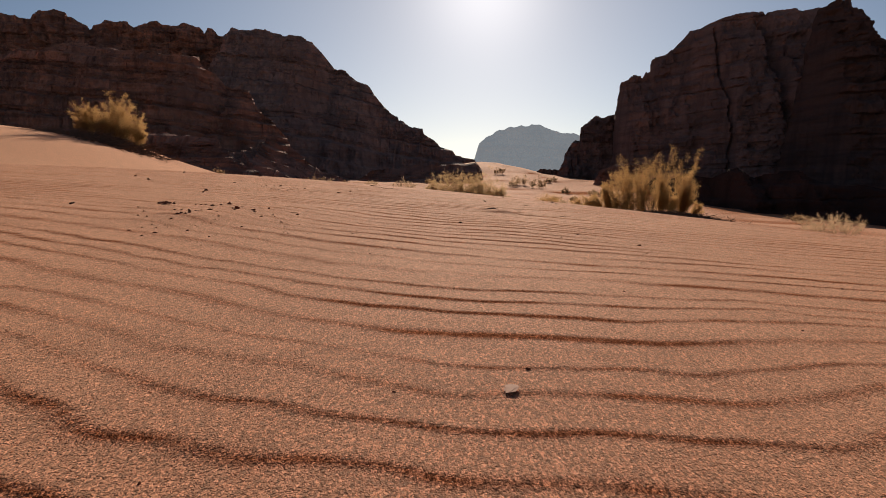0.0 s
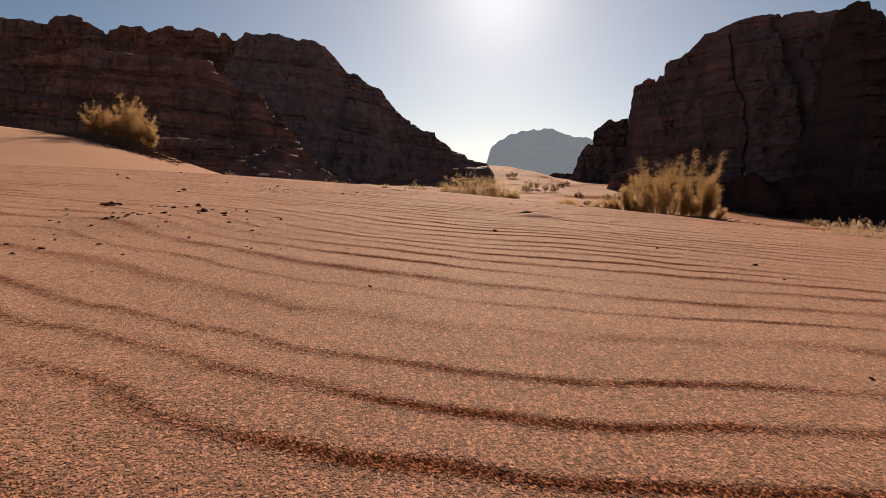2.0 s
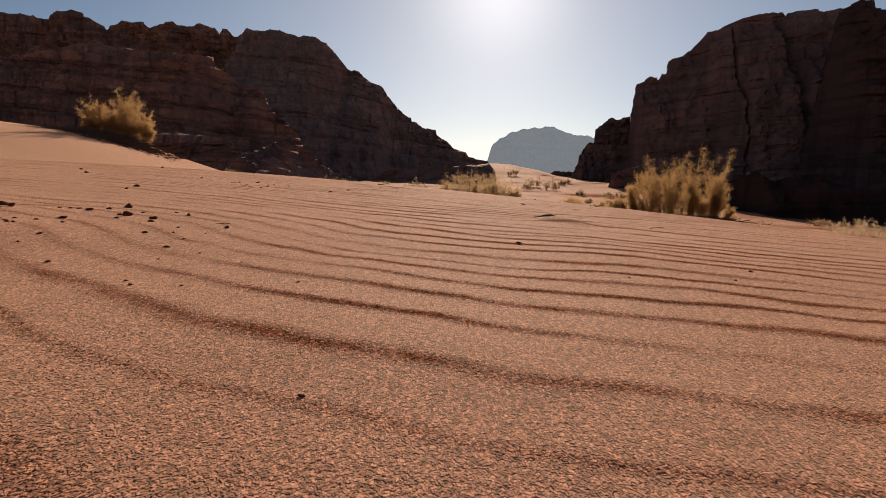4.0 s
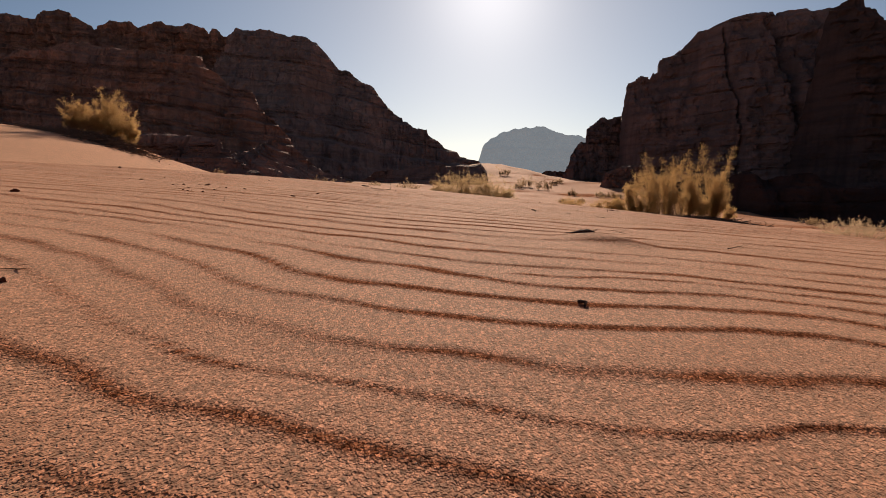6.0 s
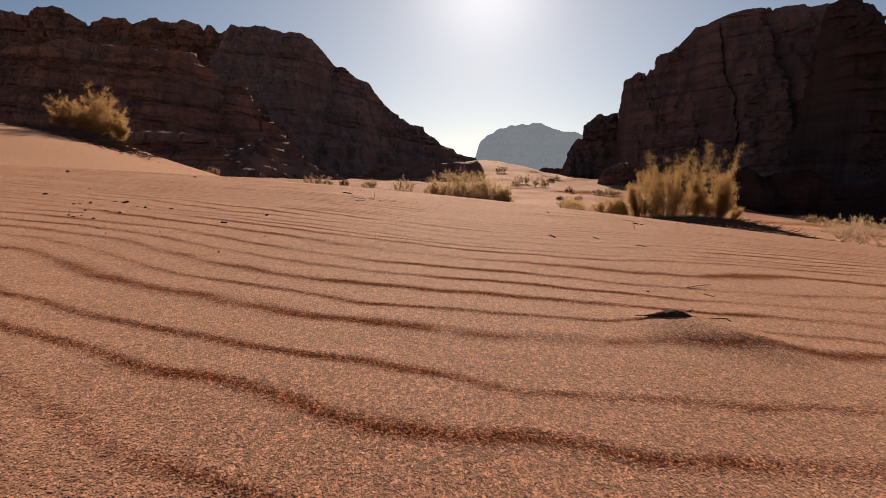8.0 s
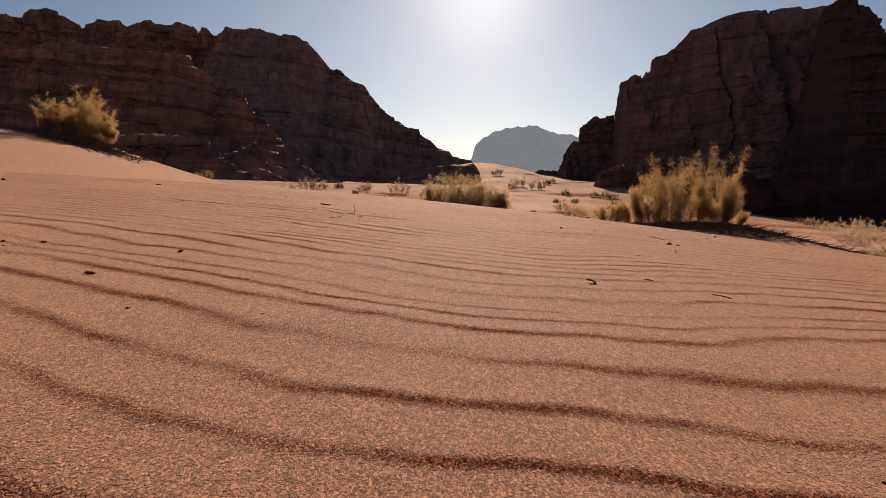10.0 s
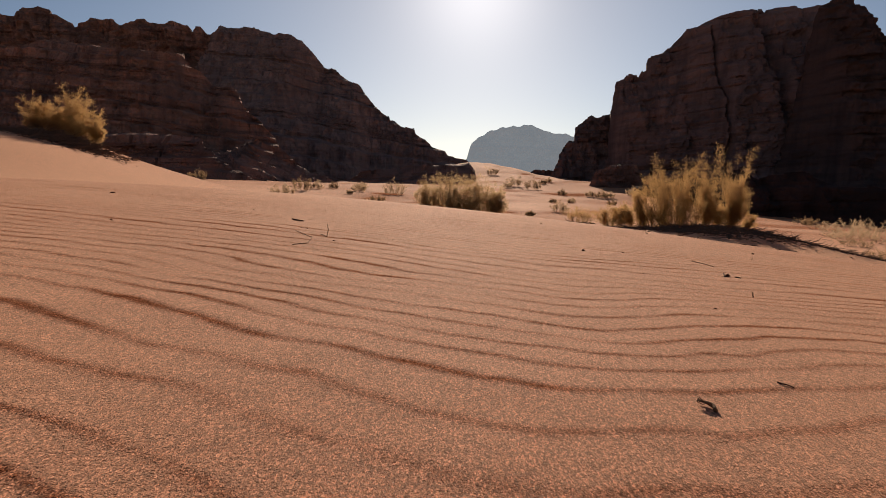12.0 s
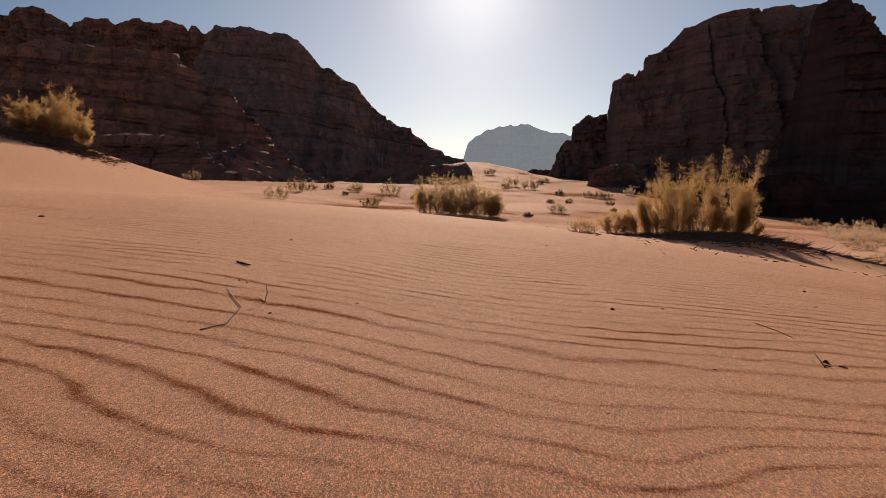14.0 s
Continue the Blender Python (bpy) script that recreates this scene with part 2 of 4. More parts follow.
def ripple_phase(x, y):
    """Counts ripples along the slope; whole numbers are the steep faces."""
    u = 0.6 * np.tanh(x / 0.6)
    bend = sum(w * bent(x + d, y) for d, w in ((-0.05, 0.25), (0, 0.5), (0.05, 0.25)))
    out = np.clip(smooth(0.45, 1.2, np.abs(x)) + smooth(4.1, 5.0, y), 0, 1)
    bend = bend + 0.010 * value_noise(x * 8, y * 7, 3) + 0.006 * value_noise(x * 20, y * 14, 6) + 0.3 * np.clip(-0.6 - x, 0, 1.2) - 0.06 * np.maximum(x - u, 0)
    bend = bend + out * (0.05 * value_noise(x * 1.1, y * 1.6, 4) + 0.03 * value_noise(x * 2.6, y * 2.2, 5))
    s = y - bend
    low, high = (s - CRESTS[0]) / 0.08, (s - CRESTS[-1]) / 0.085 + len(CRESTS) - 1
    mid = np.interp(s, CRESTS, np.arange(len(CRESTS)))
    return np.where(s < CRESTS[0], low, np.where(s > CRESTS[-1], high, mid))


RISE = 0.21
DRIFTS = [(0.19, 2.295, 0.012, 0.05, 0.058), (0.235, 2.25, 0.006, 0.04, 0.05), (-0.745, 1.64, 0.009, 0.07, 0.11), (-0.60, 1.42, 0.012, 0.09, 0.14)]  # x, y, height, width, length: sand caught by litter


FAULTS = [(0.0, 1.5, 1.83), (-1.3, -0.9, 2.3), (-1.6, -1.1, 3.4), (-1.2, -0.8, 3.0), (1.0, 1.6, 3.1), (0.9, 1.3, 3.9), (-1.5, -0.95, 4.3), (-0.4, 0.1, 4.75),
          (0.5, 1.0, 4.9), (-1.0, -0.5, 5.1), (1.2, 1.9, 5.2), (0.2, 0.8, 5.6), (-2.0, -1.4, 5.5), (-0.9, -0.1, 6.0), (1.5, 2.4, 6.3)]  # from x to x, at y


def forks(x, y):
    """Where ripples split in two and join again: pairs of faults in the count, each pair on one line across the wind."""
    total = 0.0
    for x0, x1, y0 in FAULTS:
        total = total + (np.arctan2(y - y0, x - x0) - np.arctan2(y - y0, x - x1)) / (2 * math.pi)
    return total


def ripple_count(x, y):
    return ripple_phase(x, y) + RISE / 2 + forks(x, y) + 0.05 * value_noise(x * 17, y * 12, 15) + 0.025 * value_noise(x * 34, y * 25, 16)


def swell(x, y):
    """Each ripple swells and fades along its own length, 0 to 1.4."""
    return np.clip(0.8 + 0.75 * value_noise(x * 3.3 + 3.1 * y, y * 7.0, 9) + 0.4 * value_noise(x * 8, y * 16, 10), 0.12, 1.4)


def ripples(x, y):
    """Wind ripples: steep towards the camera's start, gentle away from it."""
    phase = ripple_count(x, y)
    f = phase - np.floor(phase)
    up, down = f / RISE, (1 - f) / (1 - RISE)
    s = np.where(f < RISE, up * up * (3 - 2 * up) * 0.5 + up * 0.5, down * (0.45 + 0.55 * down))
    amp = 0.00106 * swell(x, y) * (1.08 - 0.3 * smooth(0.0, 0.7, x)) * (0.8 + 0.2 * smooth(0.3, 0.9, y))
    reach = (1 - 0.36 * smooth(1.6, 5, y)) * (1 - smooth(8.5, 13, y)) * (1 - smooth(5, 10, np.abs(x)))
    lump = 0.0022 * fbm(x * 6, y * 6, 3, 21) * (1 - smooth(5, 9, y))
    for mx, my, h, wide, long in DRIFTS:
        lump = lump + h * np.exp(-(((x - mx) / wide) ** 2 + ((y - my) / long) ** 2))
    return amp * reach * s + lump


def ground_z(x, y):
    a, b = np.array([float(x)]), np.array([float(y)])
    return float((dune(a, b) + ripples(a, b))[0])


def steps(start, fine, fine_to, growth, end):
    out, d = [start], fine
    while out[-1] < end:
        if out[-1] > fine_to:
            d *= growth
        out.append(out[-1] + d)
    return out


def grid_mesh(name, verts, nu, nv, mat):
    """A sheet of nu by nv points, rows of nu."""
    i, j = np.meshgrid(np.arange(nu - 1), np.arange(nv - 1))
    a = (j * nu + i).ravel()
    faces = np.stack([a, a + 1, a + nu + 1, a + nu], 1)
    me = bpy.data.meshes.new(name)
    me.vertices.add(len(verts))
    me.vertices.foreach_set("co", np.asarray(verts, np.float32).ravel())
    me.loops.add(faces.size)
    me.loops.foreach_set("vertex_index", faces.ravel().astype(np.int32))
    me.polygons.add(len(faces))
    me.polygons.foreach_set("loop_start", np.arange(0, faces.size, 4, dtype=np.int32))
    me.polygons.foreach_set("use_smooth", np.ones(len(faces), bool))
    me.update(calc_edges=True)
    me.materials.append(mat)
    return me


def build_ground():
    half = steps(0.0, 0.0115, 0.62, 1.09, 2500)
    xs = np.array([-v for v in half[:0:-1]] + half)
    fore = steps(-0.12, 0.0042, 4.3, 1.003, 9.5)
    fore = fore[:-1] + steps(fore[-1], fore[-1] - fore[-2], 0.0, 1.035, 3200)
    back = steps(0.12, 0.05, 0.3, 1.25, 600)
    ys = np.array([-v for v in back[:0:-1]] + fore)
    X, Y = np.meshgrid(xs, ys)
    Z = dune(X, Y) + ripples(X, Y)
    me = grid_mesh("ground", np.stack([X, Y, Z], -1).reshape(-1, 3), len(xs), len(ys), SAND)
    # wind sorts coarse grains onto the ripples; this mask also shades their steep faces
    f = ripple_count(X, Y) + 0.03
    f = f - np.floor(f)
    grain_shade = np.clip(1 - np.abs(f - 0.13) / 0.15, 0, 1) * (0.25 + 0.55 * swell(X, Y) + 0.2 * value_noise(X * 40, Y * 40, 41)) + 0.12 * np.maximum(value_noise(X * 2, Y * 2, 42), 0)
    grain_shade = grain_shade * smooth(-0.5, 0.0, Y) * (1 - smooth(6, 11, Y))
    grain_shade = np.maximum(grain_shade, smooth(20, 36, Y) * (0.5 + 0.45 * fbm(X * 0.22, Y * 0.22, 4, 43)))      # redder, darker, less glossy valley floor
    me.attributes.new("coarse", "FLOAT", "POINT").data.foreach_set("value", np.clip(grain_shade, 0, 1).astype(np.float32).ravel())
    return tagged(new("ground", me), "pink-orange rippled desert sand with coarse grains", "sand", kind="structure")


build_ground()


def build_grains(count=130000):
    """Coarse grains, gathered on the steep faces of the ripples near the path."""
    rng = np.random.RandomState(5)
    y = 0.12 + 4.5 * rng.rand(count * 4) ** 1.1
    x = rng.uniform(-1, 1, count * 4) * (0.45 + 0.10 * y)
    f = ripple_count(x, y) + 0.1
    f = f - np.floor(f)
    want = np.where(f < 0.3, 0.9, 0.16) * (0.6 + 0.8 * value_noise(x * 4, y * 4, 31))
    keep = np.flatnonzero(rng.rand(len(x)) < want)[:count]
    x, y = x[keep], y[keep]
    n = len(x)
    z = dune(x, y) + ripples(x, y)
    r = rng.uniform(0.0004, 0.0011, n)
    turn = rng.uniform(0, 2 * math.pi, n)
    shape = [(math.cos(a), math.sin(a), 0.1) for a in (0, 2.09, 4.19)] + [(0.2, 0, 1.0)]
    P = np.zeros((n, 4, 3))
    for k, (a, b, c) in enumerate(shape):
        jig = rng.uniform(0.7, 1.25, n)
        P[:, k, 0] = x + r * jig * (a * np.cos(turn) - b * np.sin(turn))
        P[:, k, 1] = y + r * jig * (a * np.sin(turn) + b * np.cos(turn))
        P[:, k, 2] = z + r * (c * jig * 0.5 - 0.1)
    tri = np.array([(0, 1, 3), (1, 2, 3), (2, 0, 3)])
    faces = (np.arange(n)[:, None, None] * 4 + tri[None]).reshape(-1, 3)
    me = bpy.data.meshes.new("coarse_grains")
    me.vertices.add(n * 4)
    me.vertices.foreach_set("co", P.astype(np.float32).ravel())
    me.loops.add(faces.size)
    me.loops.foreach_set("vertex_index", faces.ravel().astype(np.int32))
    me.polygons.add(len(faces))
    me.polygons.foreach_set("loop_start", np.arange(0, faces.size, 3, dtype=np.int32))
    me.polygons.foreach_set("use_smooth", np.ones(len(faces), bool))
    me.update(calc_edges=True)
    me.materials.append(GRAIN)
    return tagged(new("coarse_grains", me), "coarse orange-brown sand grains on the ripple faces", "sand", kind="stuff")


build_grains()


# ---- rock ----
def massif(name, label, ridge, ridge_y, run, foot, mat, seed, layer=2.2, ledge=0.8, crack=1.2, knob=0.3, nu=360, nv=130, bulge=1.3,
           flute=0.0, cracks=(), block=1.0, category="cliff", tread=0.86, dip=0.0, lump=1.0, worn=0.0):
    """A sandstone body: ridge as (x, z) pairs, its distance as (x, y) pairs, the depth of its face, the height of its foot.
    ledge: how far its beds are stepped, 0 to 1; tread: where in a bed its flat top begins; dip: fall of the beds towards +x;
    worn: how far the treads are rounded off towards the brow; flute: depth of upright buttresses; cracks: bearings of deep joints."""
    rng = np.random.RandomState(seed)
    rx, rz = np.array([p[0] for p in ridge]), np.array([p[1] for p in ridge])
    xs = np.linspace(rx[0], rx[-1], nu)
    top = np.interp(xs, rx, rz)
    yr = np.interp(xs, [p[0] for p in ridge_y], [p[1] for p in ridge_y])
    edges = np.cumsum((0.16 + 1.9 * rng.rand(900) ** 2.2) * layer) + foot - 60
    sag = layer * 1.2 * fbm(xs * 0.035 / max(layer, 0.5), xs * 0, 3, seed + 7) + dip * xs
    top = top + knob * layer * (0.2 * np.round(2.2 * value_noise(xs * 0.9 / layer, xs * 0 + seed, seed)) + 0.05 * fbm(xs * 2.4 / layer, xs * 0, 3, seed + 4))
    base = np.full(nu, foot - 3.0)
    height = np.maximum(top - base, 0.5)
    v = np.linspace(0, 1, nv)
    V, X = np.meshgrid(v, xs, indexing="ij")
    Z = base + height * V
    warp = sag + 0.3 * layer * fbm(X * 0.5 / layer, Z * 0.5 / layer, 3, seed + 8)
    k = np.clip(np.searchsorted(edges, Z + warp), 1, 899)
    low, high = edges[k - 1], edges[k]
    frac = np.clip((Z + warp - low) / (high - low), 0, 1)
    flat = smooth(tread - worn * smooth(0.62, 0.9, V), 1.0, frac)
    held = low + (high - low) * flat - warp
    keep = ledge * np.clip(0.75 + 1.3 * fbm(X * 0.12 / layer, Z * 0.2 / layer, 3, seed + 10), 0, 1)
    Zq = Z + (held - Z) * keep
    W = np.clip((Zq - base) / height, 0, 1.05)
    depth = run * height * (W ** bulge)
    jut = rng.uniform(-1, 1, 901)[k] * 0.34 * layer * (0.4 + 0.6 * keep)
    under = -0.22 * layer * ledge * smooth(0.45, 0.8, frac) * (1 - flat)          # the hard top of a bed stands out over its soft foot
    lumps = lump * layer * (2.0 * fbm(X * 0.10 / layer, Z * 0.07 / layer, 3, seed + 30) + 1.1 * fbm(X * 0.5 / layer, Z * 0.4 / layer, 4, seed + 31) + 0.6 * fbm(X * 2.2 / layer, Z * 1.6 / layer, 4, seed + 35))
    cell = value_noise(np.floor(X * 0.75 / layer + 0.8 * k), k * 1.7, seed + 33)
    blocks = 0.45 * block * layer * np.round(3 * cell) / 3
    joint = np.abs(fbm(X * 0.22 / layer + 0.01 * Z, 0 * X + seed * 3.1, 2, seed + 20))
    cut = np.clip(1 - joint / 0.03, 0, 1) * crack
    pipes = flute * (np.abs(value_noise(X * 0.16 + 0.25 * fbm(X * 0.1, Z * 0.05, 2, seed + 51), Z * 0.012, seed + 50)) - 0.4)
    pipes = pipes + 0.4 * flute * np.abs(value_noise(X * 0.45, Z * 0.02, seed + 52))
    deep = 0 * X
    for cx, lean, wide in cracks:
        path = X - cx - lean * (Z - foot) - 0.5 * fbm(Z * 0.15, 0 * X + cx, 3, seed + 60)
        deep = deep + 2.6 * np.exp(-(path / wide) ** 2) * smooth(1.0, 0.9, V)
    fade = 1 - smooth(0.95, 1.0, V) * 0.45
    Y = yr - run * height + depth + (jut + under + lumps + blocks + cut + pipes + deep) * fade
    rows_x, rows_y, rows_z = [X], [Y], [Z]
    for s, drop in ((0.8, 0.0), (3.0, 0.04), (9.0, 0.15), (20.0, 0.5), (32.0, 1.0)):
        rows_x.append((xs * (1 + s / yr))[None, :]), rows_y.append((Y[-1] + s)[None, :])
        rows_z.append((top - drop * height - 0.1 * layer * np.abs(fbm(xs * 0.6, xs * 0 + s, 2, seed + 40)))[None, :])
    P = np.stack([np.concatenate(a, 0) for a in (rows_x, rows_y, rows_z)], -1)
    me = grid_mesh(name, P.reshape(-1, 3), nu, P.shape[0], mat)
    me.polygons.foreach_set("use_smooth", np.zeros(len(me.polygons), bool))
    return tagged(new(name, me), label, category, kind="structure")


def cliff(name, label, dist, sky_pts, **kw):
    """dist: metres ahead, or (bearing, metres) pairs; sky_pts: bearing and elevation in thousandths, in turn."""
    pairs = dist if isinstance(dist, list) else [(-2000, dist), (2000, dist)]
    a, e = np.array(sky_pts[::2], float), np.array(sky_pts[1::2], float)
    d = np.interp(a, [p[0] for p in pairs], [p[1] for p in pairs])
    x = a * d / 1000
    return massif(name, label, list(zip(x, e * d / 1000 + 0.16)), list(zip(x, d)), **kw)


cliff("cliff_plateau", "dark brown layered sandstone cliff with a knobbly top", 240, (
    -1011, 254, -854, 263, -749, 273, -680, 268, -658, 266, -653, 262, -637, 262, -629, 271, -613, 272, -597, 274, -583, 271, -582, 264,
    -570, 262, -561, 255, -548, 250, -545, 244, -543, 250, -520, 257, -487, 255, -478, 248, -470, 247, -453, 251, -441, 257, -431, 252,
    -409, 250, -395, 252, -375, 247, -369, 238, -365, 237, -363, 246, -356, 246, -347, 236, -331, 236, -317, 230, -274, 213, -214, 170,
    -171, 127),
    run=0.45, foot=2, mat=ROCK_LEFT, seed=3, layer=3.2, knob=0.25, nu=760, nv=230)
cliff("cliff_dome", "dark rounded sandstone hill stepping down in ledges", 205, (
    -390, 140, -349, 200, -336, 230, -331, 236, -326, 242, -314, 246, -292, 244, -270, 242, -253, 239, -248, 235, -215, 231, -203, 227,
    -192, 216, -181, 202, -170, 188, -153, 181, -134, 167, -117, 158, -103, 142, -93, 128, -84, 120, -71, 112, -70, 106, -48, 98,
    -33, 95, -31, 87, -19, 78, -5, 65, 14, 59, 19, 52, 48, 47, 54, 39, 60, 29),
    run=0.9, foot=2, mat=ROCK_DOME, seed=11, layer=2.4, ledge=0.6, crack=0.4, block=0.3, knob=0.5, nu=680, nv=260, dip=0.12, tread=0.84, worn=0.1, lump=0.6)
cliff("cliff_spur", "reddish brown sandstone spur with broken ledges", 118, (
    -1037, 161, -905, 170, -684, 204, -560, 224, -500, 212, -453, 206, -420, 205, -397, 203, -378, 203, -370, 186, -352, 178, -340, 160,
    -312, 154, -302, 150, -293, 131, -281, 114, -259, 98, -242, 74, -216, 46, -190, 24, -160, 12, -137, 5),
    run=0.62, bulge=2.2, foot=1.5, mat=ROCK_LEFT, seed=23, layer=1.25, ledge=0.9, block=0.7, crack=0.5, knob=0.5, nu=760, nv=280, dip=0.1, worn=0.09, lump=0.6)
cliff("cliff_slab", "low dark sandstone shelf at the foot of the cliff", 78, (
    -780, 83, -559, 88, -453, 87, -420, 86, -380, 80, -352, 77, -347, 66, -338, 60, -330, 49, -318, 46, -300, 32, -278, 22, -251, 12, -216, 2),
    run=0.7, bulge=2.3, foot=0.6, mat=ROCK_LEFT, seed=31, layer=0.9, ledge=0.85, knob=0.5, nv=170, nu=620, worn=0.2, lump=0.5)
cliff("cliff_toe", "dark sandstone toe of thin dipping beds catching the light", 98, (
    -372, 30, -352, 52, -330, 58, -310, 60, -285, 70, -272, 78, -258, 72, -246, 58, -232, 47, -214, 40, -190, 28, -172, 22, -150, 14, -128, 2),
    run=2.5, bulge=1.0, foot=0.6, mat=ROCK_LEFT, seed=33, layer=0.7, ledge=0.95, block=0.5, crack=0.3, knob=0.6, nv=240, nu=480, tread=0.6, dip=0.44, lump=0.4)
cliff("cliff_ledge", "low pale-edged sandstone ledges at the dune's edge", 108, (
    -163, 9, -128, 20, -105, 31, -57, 36, 5, 38, 51, 43, 60, 31), run=2.4, bulge=1.0, foot=1.2, mat=ROCK_LEFT, seed=37, layer=0.85,
    ledge=0.95, block=0.5, crack=0.3, knob=0.5, nv=160, nu=460, tread=0.62, lump=0.3)
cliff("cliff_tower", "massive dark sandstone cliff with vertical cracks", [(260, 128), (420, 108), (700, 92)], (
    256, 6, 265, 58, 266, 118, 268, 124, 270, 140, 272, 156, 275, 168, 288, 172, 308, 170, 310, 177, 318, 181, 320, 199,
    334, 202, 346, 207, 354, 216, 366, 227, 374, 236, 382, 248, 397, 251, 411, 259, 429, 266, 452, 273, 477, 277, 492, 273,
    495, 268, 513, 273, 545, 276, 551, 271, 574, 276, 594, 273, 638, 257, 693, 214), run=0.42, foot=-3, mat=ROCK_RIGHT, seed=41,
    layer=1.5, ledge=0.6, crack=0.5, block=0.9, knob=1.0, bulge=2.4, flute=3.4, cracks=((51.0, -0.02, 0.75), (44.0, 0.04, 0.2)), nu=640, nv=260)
cliff("cliff_wall", "sandstone wall rising to a pointed top, coloured near-black for shade", [(500, 90), (640, 84), (1000, 66)], (
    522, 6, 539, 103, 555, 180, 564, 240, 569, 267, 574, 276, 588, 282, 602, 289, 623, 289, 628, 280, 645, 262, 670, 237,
    684, 230, 744, 220, 846, 257, 1014, 232), run=0.42, foot=-4, mat=ROCK_WALL_SHADE,
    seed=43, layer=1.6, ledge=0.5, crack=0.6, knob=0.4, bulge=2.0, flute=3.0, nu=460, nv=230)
# low body added to cover the shadowed sand strip with near-black
cliff("cliff_foot_shade", "low rock body added along the cliff foot, coloured near-black for shade", [(300, 84), (450, 66), (700, 52), (1000, 43)], (
    290, -10, 305, 8, 330, 20, 350, 16, 380, 26, 420, 21, 460, 30, 500, 22, 560, 26, 600, 14, 640, 12, 700, 2, 850, -18, 1000, -24), run=0.8, foot=-4, mat=ROCK_FOOT_SHADE, seed=45,
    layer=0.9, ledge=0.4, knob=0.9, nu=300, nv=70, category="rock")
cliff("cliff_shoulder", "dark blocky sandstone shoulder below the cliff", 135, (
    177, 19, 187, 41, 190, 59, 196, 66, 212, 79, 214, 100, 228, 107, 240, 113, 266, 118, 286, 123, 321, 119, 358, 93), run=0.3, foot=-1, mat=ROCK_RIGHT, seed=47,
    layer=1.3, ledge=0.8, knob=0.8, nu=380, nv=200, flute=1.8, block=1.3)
cliff("cliff_block", "reddish sandstone block at the foot of the cliff", 96, (
    232, 0, 245, 31, 267, 40, 306, 41, 316, 22, 334, 0), run=0.4, foot=-1.5, mat=ROCK_LEFT, seed=53, layer=0.8, ledge=0.5, knob=0.4,
    nu=260, nv=110)
cliff("cliff_sill", "thin layered rock ledges across the pass", 140, (138, 22, 152, 33, 178, 31, 200, 28), run=0.8, foot=2,
      mat=ROCK_LEFT, seed=59, layer=0.5, ledge=0.9, knob=0.5, nu=200, nv=90)


def painted_haze_material():
    """A far mountain, with the haze before it put into its colour and emission."""
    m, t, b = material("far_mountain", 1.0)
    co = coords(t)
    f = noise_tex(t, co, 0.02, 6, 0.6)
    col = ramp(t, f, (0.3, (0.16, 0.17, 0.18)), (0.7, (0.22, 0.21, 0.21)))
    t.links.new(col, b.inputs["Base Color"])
    # faint blue-grey emission stands in for haze
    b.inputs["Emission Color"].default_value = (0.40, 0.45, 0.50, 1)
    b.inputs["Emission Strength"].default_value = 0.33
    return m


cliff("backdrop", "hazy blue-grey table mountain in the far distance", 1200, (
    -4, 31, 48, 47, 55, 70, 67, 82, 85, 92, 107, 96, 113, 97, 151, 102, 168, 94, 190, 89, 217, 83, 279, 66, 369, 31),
    run=0.4, foot=0, mat=painted_haze_material(), seed=61, layer=10.0, ledge=0.5, knob=0.5, crack=4.0, nu=200, nv=60)


# ---- bushes ----
def tubes(strands, sides=4):
    """One mesh of tapered strands, each a list of (point, radius)."""
    verts, faces = [], []
    for strand in strands:
        start = len(verts)
        for i, (p, r) in enumerate(strand):
            q = strand[min(i + 1, len(strand) - 1)][0] - strand[max(i - 1, 0)][0]
            q = q.normalized() if q.length > 1e-9 else Vector((0, 0, 1))
            a = q.cross(Vector((0.31, 0.92, 0.21))).normalized()
            b = q.cross(a)
            for s in range(sides):
                w = 2 * math.pi * s / sides
                verts.append(p + r * (math.cos(w) * a + math.sin(w) * b))
        for i in range(len(strand) - 1):
            for s in range(sides):
                n = (s + 1) % sides
                faces.append((start + i * sides + s, start + i * sides + n, start + (i + 1) * sides + n, start + (i + 1) * sides + s))
        faces.append(tuple(start + s for s in reversed(range(sides))))
        last = start + (len(strand) - 1) * sides
        faces.append(tuple(last + s for s in range(sides)))
    return verts, faces


def linked(name, data, mat, parent=None, label="", smooth_faces=True):
    me = bpy.data.meshes.new(name)
    me.from_pydata([tuple(v) for v in data[0]], [], data[1])
    me.materials.append(mat)
    if smooth_faces:
        me.polygons.foreach_set("use_smooth", np.ones(len(me.polygons), bool))
    ob = new(name, me)
    if parent:
        ob.parent = parent
    if label:
        tagged(ob, label)
    return ob


def strand(rng, start, way, length, r0, r1, n, bend, lift=0.0):
    pts, p, d = [], start.copy(), way.normalized()
    for i in range(n + 1):
        pts.append((p.copy(), r0 + (r1 - r0) * i / n))
        d = (d + Vector((rng.gauss(0, bend), rng.gauss(0, bend), rng.gauss(0, bend) + lift))).normalized()
        p = p + d * (length / n)
    return pts


